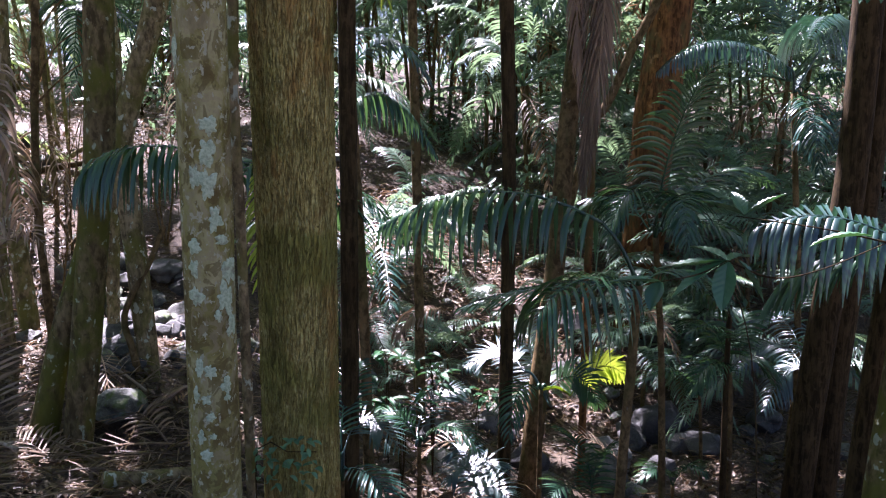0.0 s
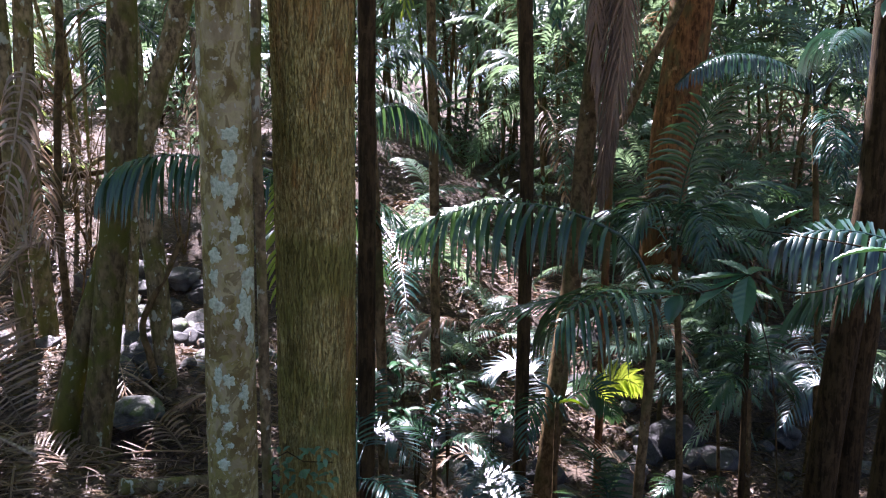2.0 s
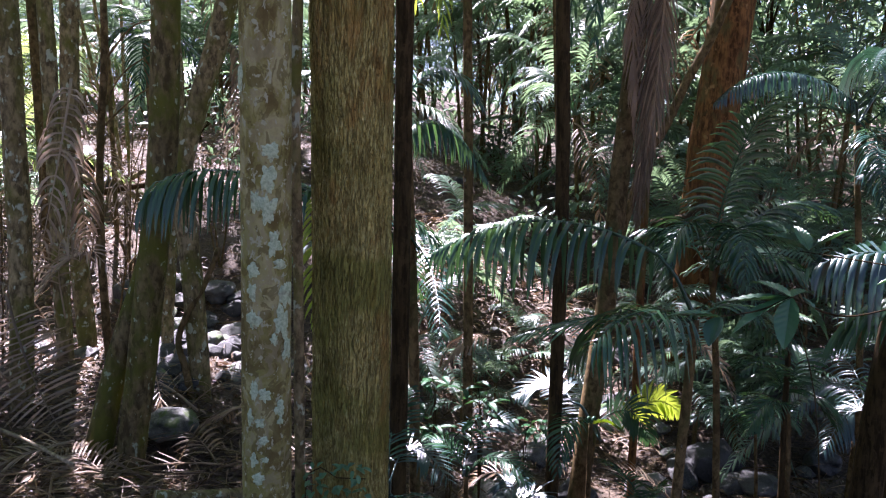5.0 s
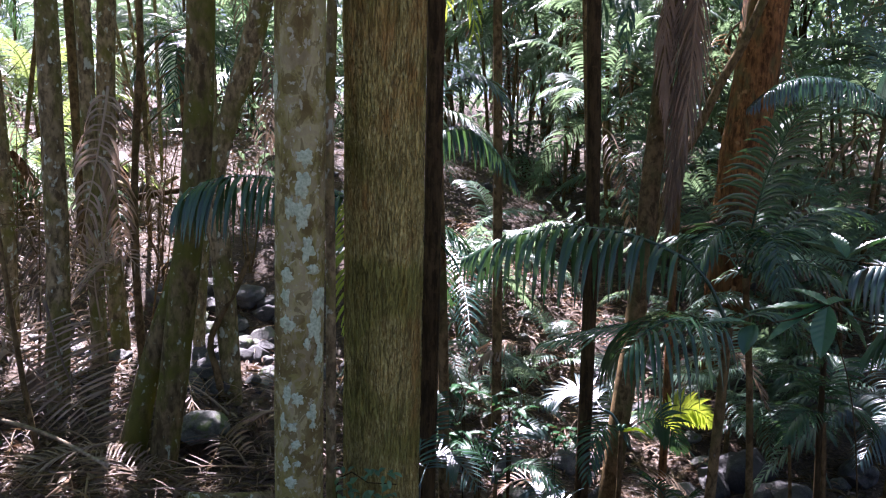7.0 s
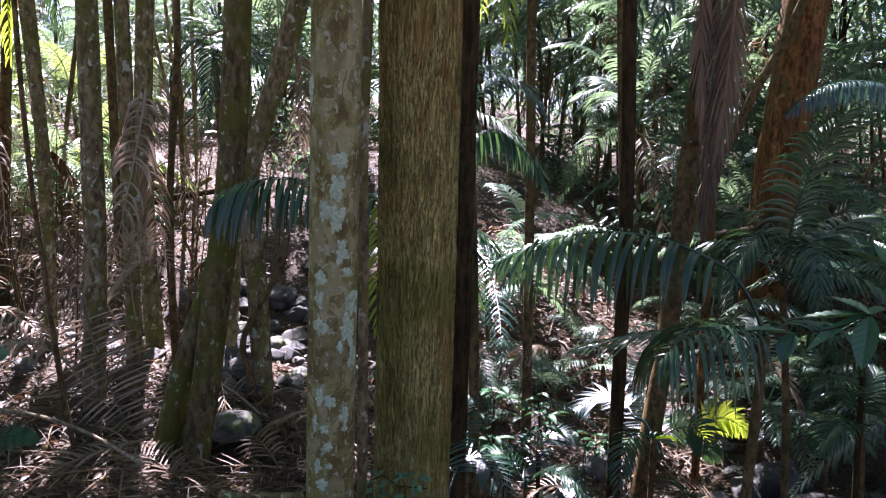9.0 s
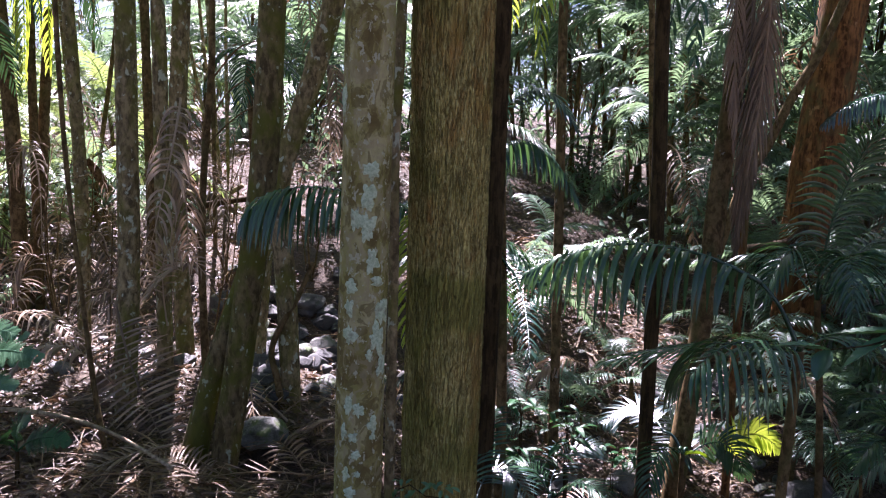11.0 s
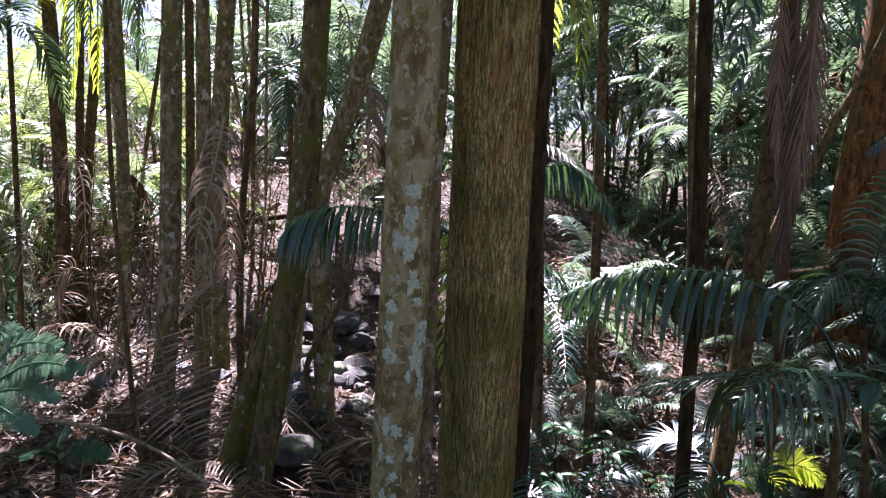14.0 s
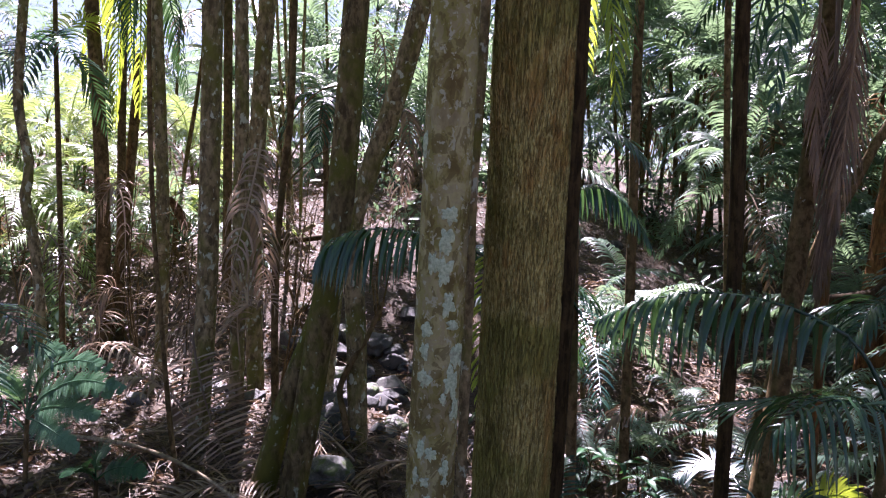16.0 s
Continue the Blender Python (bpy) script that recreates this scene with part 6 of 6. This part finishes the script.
dead_frond("pale withered frond on the litter", (-4.769, 5.400, 0.360), (-4.186, 5.200, 0.807), (-3.510, 5.000, 0.323), LEAF_DEAD, 20, 0.3, 0.024, 2.0, 5)
dead_frond("fallen frond lying across the litter", (-2.265, 3.900, 0.137), (-2.501, 3.700, 0.135), (-2.812, 3.500, -0.060), LEAF_DEAD, 22, 0.28, 0.014, 0.6, 7)
dead_frond("fallen frond beside a crooked tree", (-1.391, 4.600, 0.073), (-1.628, 4.700, 0.262), (-1.945, 4.900, -0.261), LEAF_DEAD_RED, 22, 0.3, 0.016, 1.2, 8)
dead_frond("fallen frond at the foot of a mossy trunk", (-1.649, 4.400, -0.178), (-1.919, 4.600, 0.109), (-2.272, 4.800, -0.147), LEAF_DEAD_RED, 22, 0.28, 0.016, 1.0, 9)
dead_frond("fallen frond lying on the litter", (-2.021, 3.900, -0.200), (-2.233, 4.000, 0.143), (-2.621, 4.100, -0.092), LEAF_DEAD, 22, 0.3, 0.014, 0.8, 10)
dead_frond("dead frond caught between slim trunks", (-2.761, 5.100, 0.972), (-2.843, 5.000, 1.171), (-3.120, 4.900, 0.661), LEAF_DEAD, 20, 0.3, 0.018, 0.8, 11)
dead_frond("dead frond hanging among slim trunks", (-2.927, 4.900, 1.720), (-2.703, 4.900, 1.826), (-2.668, 4.800, 1.044), LEAF_DEAD_RED, 20, 0.28, 0.02, 1.6, 12)
dead_frond("brown dead frond hanging in shade", (0.070, 6.100, 0.246), (-0.202, 6.000, 0.453), (-0.379, 5.900, 0.108), LEAF_DEAD_RED, 18, 0.26, 0.022, 2.0, 13)
dead_frond("brown dead frond hanging before dark boulders", (1.565, 6.000, 0.269), (1.667, 5.900, 0.427), (1.858, 5.800, -0.092), LEAF_DEAD_RED, 18, 0.22, 0.02, 1.0, 14)
dead_frond("fallen dead frond on the creek stones", (1.339, 5.300, -0.709), (1.001, 5.300, -0.325), (0.719, 5.300, -0.538), LEAF_DEAD, 18, 0.22, 0.014, 0.6, 15)
dead_frond("dead frond fallen beside a slim palm", (0.372, 5.000, -0.580), (0.022, 5.000, -0.177), (-0.211, 5.000, -0.580), LEAF_DEAD_RED, 18, 0.22, 0.016, 0.8, 16)
dead_frond("dead frond hanging in the far thicket", (-2.571, 7.200, 2.760), (-2.317, 7.100, 2.965), (-2.374, 7.000, 1.862), LEAF_DEAD_RED, 20, 0.3, 0.024, 2.4, 17)
for k, (a, b, c) in enumerate((((-5.250, 6.900, 2.455), (-4.859, 6.800, 2.792), (-4.535, 6.700, 1.427)), ((-5.070, 6.600, 1.910), (-5.333, 6.500, 2.176), (-5.537, 6.400, 1.151)), ((-3.624, 6.600, 1.688), (-3.294, 6.500, 1.961), (-3.142, 6.400, 0.978)),
                               ((-3.961, 5.600, 1.167), (-3.690, 5.500, 1.373), (-3.635, 5.400, 0.463)), ((-5.530, 5.800, 1.375), (-5.143, 5.700, 1.595), (-4.900, 5.600, 0.714)), ((-4.393, 5.600, 0.946), (-4.606, 5.500, 1.179), (-4.601, 5.400, 0.375)),
                               ((-2.674, 7.600, 2.331), (-2.523, 7.500, 2.481), (-2.586, 7.400, 1.513)), ((-2.923, 7.400, 3.598), (-2.716, 7.300, 3.794), (-2.681, 7.200, 2.591)), ((-5.082, 6.200, 1.883), (-4.764, 6.100, 2.044), (-4.702, 6.000, 1.002)), ((-5.897, 6.000, 1.033), (-5.621, 5.900, 1.318), (-5.362, 5.800, 0.348)), ((-3.196, 5.400, 0.863), (-3.398, 5.300, 1.124), (-3.605, 5.200, 0.497)))):
    dead_frond("withered frond hanging in the thicket", a, b, c, LEAF_DEAD_RED if k % 2 else LEAF_DEAD, 18, 0.28, 0.014, 2.4, 300 + k, torn=0.15, ref=(0, -1, 0.4))
rd = random.Random(21)
for i in range(44):
    x, y = rd.uniform(-5.5, -0.9), rd.uniform(4.2, 5.8)
    if i > 19:
        y = rd.uniform(3.3, 4.9)
        x = rd.uniform(-0.66, -0.2) * y
    elif i > 15:
        x, y = rd.uniform(-5, 5), rd.uniform(7.5, 11)
    w = rd.uniform(0, 6.28)
    z = ground_z(x, y) + 0.05
    e = Vector((math.cos(w), math.sin(w), 0)) * rd.uniform(0.5, 0.9)
    ez = ground_z(x + e.x, y + e.y) + 0.06
    dead_frond("fallen brown frond tangled in the litter", (x, y, z), (x + e.x * 0.5, y + e.y * 0.5, max(z, ez) + (rd.uniform(0.02, 0.09) if i > 19 else rd.uniform(0.06, 0.2))), (x + e.x, y + e.y, ez), LEAF_DEAD_RED if i > 19 else rd.choice((LEAF_DEAD, LEAF_DEAD_RED)), 12 if i < 20 else 9, rd.uniform(0.16, 0.3), 0.008, rd.uniform(0.03, 0.25), 200 + i, sweep=rd.uniform(0.4, 0.9), lift=rd.uniform(0.0, 0.3))

# fallen branches and the pale sheath
def on_floor(p, height):
    return (p[0], p[1], ground_z(p[0], p[1]) + height)


for label, pts, r0, r1, mat in (
        ("long pale fallen branch lying in the litter", ((-3.634, 4.000, 0.221), (-2.985, 3.850, 0.266), (-2.474, 3.650, 0.261), (-1.986, 3.400, 0.207)), 0.014, 0.009, TWIG),
        ("thick grey fallen log on the ground", [on_floor(p, 0.12) for p in ((-1.642, 3.510, -0.056), (-1.493, 3.650, -0.109), (-1.333, 3.850, -0.177))], 0.04, 0.036, BARK_SPOT),
        ("grey fallen branch on the far bank", ((-4.921, 8.600, 1.278), (-4.418, 8.500, 1.375), (-3.803, 8.400, 1.470)), 0.05, 0.03, BARK_DARK),
        ("grey fallen branch on the far bank", ((-5.176, 9.200, 1.525), (-4.538, 9.000, 1.461), (-4.198, 9.000, 1.612)), 0.04, 0.03, BARK_SPOT),
        ("fallen branch across the hillside", ((1.665, 8.200, 1.112), (2.025, 8.200, 1.203), (2.254, 8.400, 1.378)), 0.06, 0.04, BARK_DARK)):
    ob = thing("fallen_branch", label, "branch", pts[0])
    part("wood", mesh_of("wood", *tube(pts, r0, r1, 24, 9, 0.12)), mat, ob)


def palm_sheath(base, top, width, label, mat=LEAF_DEAD):
    """A curled, boat-shaped palm leaf base."""
    a, b = Vector(base), Vector(top)
    axis = (b - a).normalized()
    side = axis.cross(Vector((0, -1, 0))).normalized()
    out = side.cross(axis)
    verts, faces = [], []
    for layer in (0.0, 0.006):
        for i in range(9):
            k = i / 8
            w = width * (0.25 + 0.75 * math.sin(math.pi * min(1, 0.15 + k * 0.75)))
            for j in range(9):
                u = (j - 4) / 4
                verts.append(a.lerp(b, k) + side * math.sin(u * 1.35) * w * 0.5 - out * (math.cos(u * 1.35) * w * 0.35 - layer) + out * 0.1 * k * k)
    for layer in (0, 81):
        for i in range(8):
            for j in range(8):
                q = layer + i * 9 + j
                faces.append((q, q + 1, q + 10, q + 9))
    ob = thing("palm_sheath", label, "palm sheath", base)
    part("husk", mesh_of("husk", verts, faces), mat, ob)


palm_sheath((-3.173, 4.750, -0.075), (-3.270, 4.750, 0.315), 0.15, "pale pinkish curled palm sheath leaning on a trunk")
palm_sheath((-4.903, 7.200, 1.532), (-4.968, 7.100, 1.857), 0.12, "dark brown palm sheath hanging in the thicket", BARK_PALM)


def litter():
    rg = np.random.RandomState(6)
    n = 60000
    y = 2.6 + 12.4 * rg.uniform(0, 1, n) ** 1.35
    x = rg.uniform(-0.72, 0.7, n) * (y + 1.2) - 0.6
    z = np.array([ground_z(a, b) for a, b in zip(x, y)]) + rg.uniform(0.0, 0.05, n)
    v, f = leaves_at(np.stack([x, y, z], 1), 0.075, rg, 0.45, 0.34)
    m = 26000
    x, y = rg.uniform(-7, 7, m), rg.uniform(-6, 3.4, m)
    z = np.array([ground_z(a, b) for a, b in zip(x, y)]) + rg.uniform(0.0, 0.04, m)
    v2, f2 = leaves_at(np.stack([x, y, z], 1), 0.1, rg, 0.4, 0.36)
    v, f = np.concatenate([v, v2]), np.concatenate([f, f2 + len(v)])
    ob = new("leaf_litter", quick_mesh("leaf_litter", v, f))
    ob.data.materials.append(LITTER)
    tagged(ob, "dry brown fallen leaves covering the forest floor", "leaf litter", kind="stuff")
    strips = []
    rr = random.Random(7)
    for i in range(3300):
        b = rr.uniform(3.0, 12)
        a = rr.uniform(-0.7, 0.65) * (b + 1) - 0.6
        if i > 2600:
            b = rr.uniform(2.9, 4.5)
            a = rr.uniform(-0.72, -0.14) * (b + 0.6)
        if b < 6 and a > -0.6 and rr.random() < 0.6:
            continue
        w = rr.uniform(0, 6.28)
        strips.append(leaflet((a, b, ground_z(a, b) + rr.uniform(0.0, 0.12)), (math.cos(w), math.sin(w), rr.uniform(-0.15, 0.4)), (-math.sin(w), math.cos(w), rr.uniform(-0.6, 0.6)), rr.uniform(0.1, 0.28) if i > 2600 else rr.uniform(0.12, 0.4), rr.uniform(0.005, 0.011), rr.uniform(0.2, 1.2), 3, 0.5))
    for i in range(1900):
        a, b = rr.uniform(-0.9, 2.0), rr.uniform(6.9, 10.2)
        w = rr.uniform(0, 6.28)
        strips.append(leaflet((a, b, ground_z(a, b) + rr.uniform(0.02, 0.07)), (math.cos(w), math.sin(w), rr.uniform(-0.1, 0.4)), (-math.sin(w), math.cos(w), rr.uniform(-0.5, 0.5)), rr.uniform(0.08, 0.24), rr.uniform(0.015, 0.032), rr.uniform(0.2, 1.0), 2, 0.4))
    ob = new("fallen_leaflets", mesh_of("fallen_leaflets", *joined(strips)))
    ob.data.materials.append(LEAF_DEAD_J)
    tagged(ob, "narrow dry palm leaflets strewn over the ground", "leaf litter", kind="stuff")
    twigs = []
    for i in range(500):
        b = rr.uniform(3.2, 12)
        a = rr.uniform(-0.7, 0.65) * (b + 1) - 0.6
        w = rr.uniform(0, 6.28)
        ln = rr.uniform(0.15, 0.6)
        z = ground_z(a, b) + 0.04
        e = (a + math.cos(w) * ln, b + math.sin(w) * ln)
        twigs.append(tube([(a, b, z), ((a + e[0]) / 2, (b + e[1]) / 2, z + rr.uniform(0.0, 0.08)), (*e, ground_z(*e) + rr.uniform(0.02, 0.12))], 0.005, 0.003, 4, 5, 0.1))
    ob = new("fallen_twigs", mesh_of("fallen_twigs", *joined(twigs)))
    ob.data.materials.append(BARK_PALM)
    tagged(ob, "thin brown twigs scattered on the ground", "twigs", kind="stuff")


litter()

# low sunlit plants and fallen fronds on the bank below the thicket
rb = random.Random(15)
for i in range(9):
    y = rb.uniform(6.5, 9.5)
    x = rb.uniform(-0.85, -0.45) * y - 0.5
    z = ground_z(x, y)
    ob = thing("undergrowth_bush", "low sunlit bush in the thicket", "bush", (x, y, z), "undergrowth bushes")
    h = rb.uniform(0.3, 0.8)
    mid = [(x + rb.uniform(-0.25, 0.25), y + rb.uniform(-0.25, 0.25), z + h * rb.uniform(0.3, 1.0)) for _ in range(5)]
    part("stem", mesh_of("stem", *joined([tube([(x, y, z - 0.05), (x, y, z + 0.1), m], 0.01, 0.004, 6, 6, 0.05) for m in mid])), BARK_PALM, ob)
    part("foliage", quick_mesh("foliage", *leaf_cloud(mid, 120, (0.16, 0.16, 0.13), 0.12, 500 + i, 0.5)), LEAF_FAR, ob)
for i in range(7):
    y = rb.uniform(5.6, 8.0)
    x = rb.uniform(-0.8, -0.48) * y - 0.5
    z = ground_z(x, y)
    w = rb.uniform(0, 6.28)
    dead_frond("withered frond propped among thin stems", (x, y, z + 0.03), (x + 0.3 * math.cos(w), y + 0.3 * math.sin(w), z + 1.0), (x + 0.8 * math.cos(w), y + 0.8 * math.sin(w), z + rb.uniform(0.3, 0.6)), LEAF_DEAD, 13, 0.3, 0.014, 1.6, 600 + i, torn=0.1)

# low leafy undergrowth on the hillside
rb = random.Random(14)
for i in range(34):
    y = rb.uniform(7.4, 18)
    x = rb.uniform(-0.9, 0.62) * (y + 1) - 0.8
    if -0.1 < x < 1.6 and y < 9.8:
        x += 1.9
    z = ground_z(x, y)
    ob = thing("undergrowth_bush", "low leafy bush on the hillside", "bush", (x, y, z), "undergrowth bushes")
    h = rb.uniform(0.3, 1.1)
    mid = [(x + rb.uniform(-0.3, 0.3), y + rb.uniform(-0.3, 0.3), z + h * rb.uniform(0.35, 1.0)) for _ in range(5)]
    part("stem", mesh_of("stem", *joined([tube([(x, y, z - 0.05), (x, y, z + 0.1), m], 0.012, 0.005, 6, 6, 0.05) for m in mid])), BARK_DARK, ob)
    part("foliage", quick_mesh("foliage", *leaf_cloud(mid, 170, (0.2, 0.2, 0.16), 0.13, i, 0.5)), LEAF_FAR, ob)
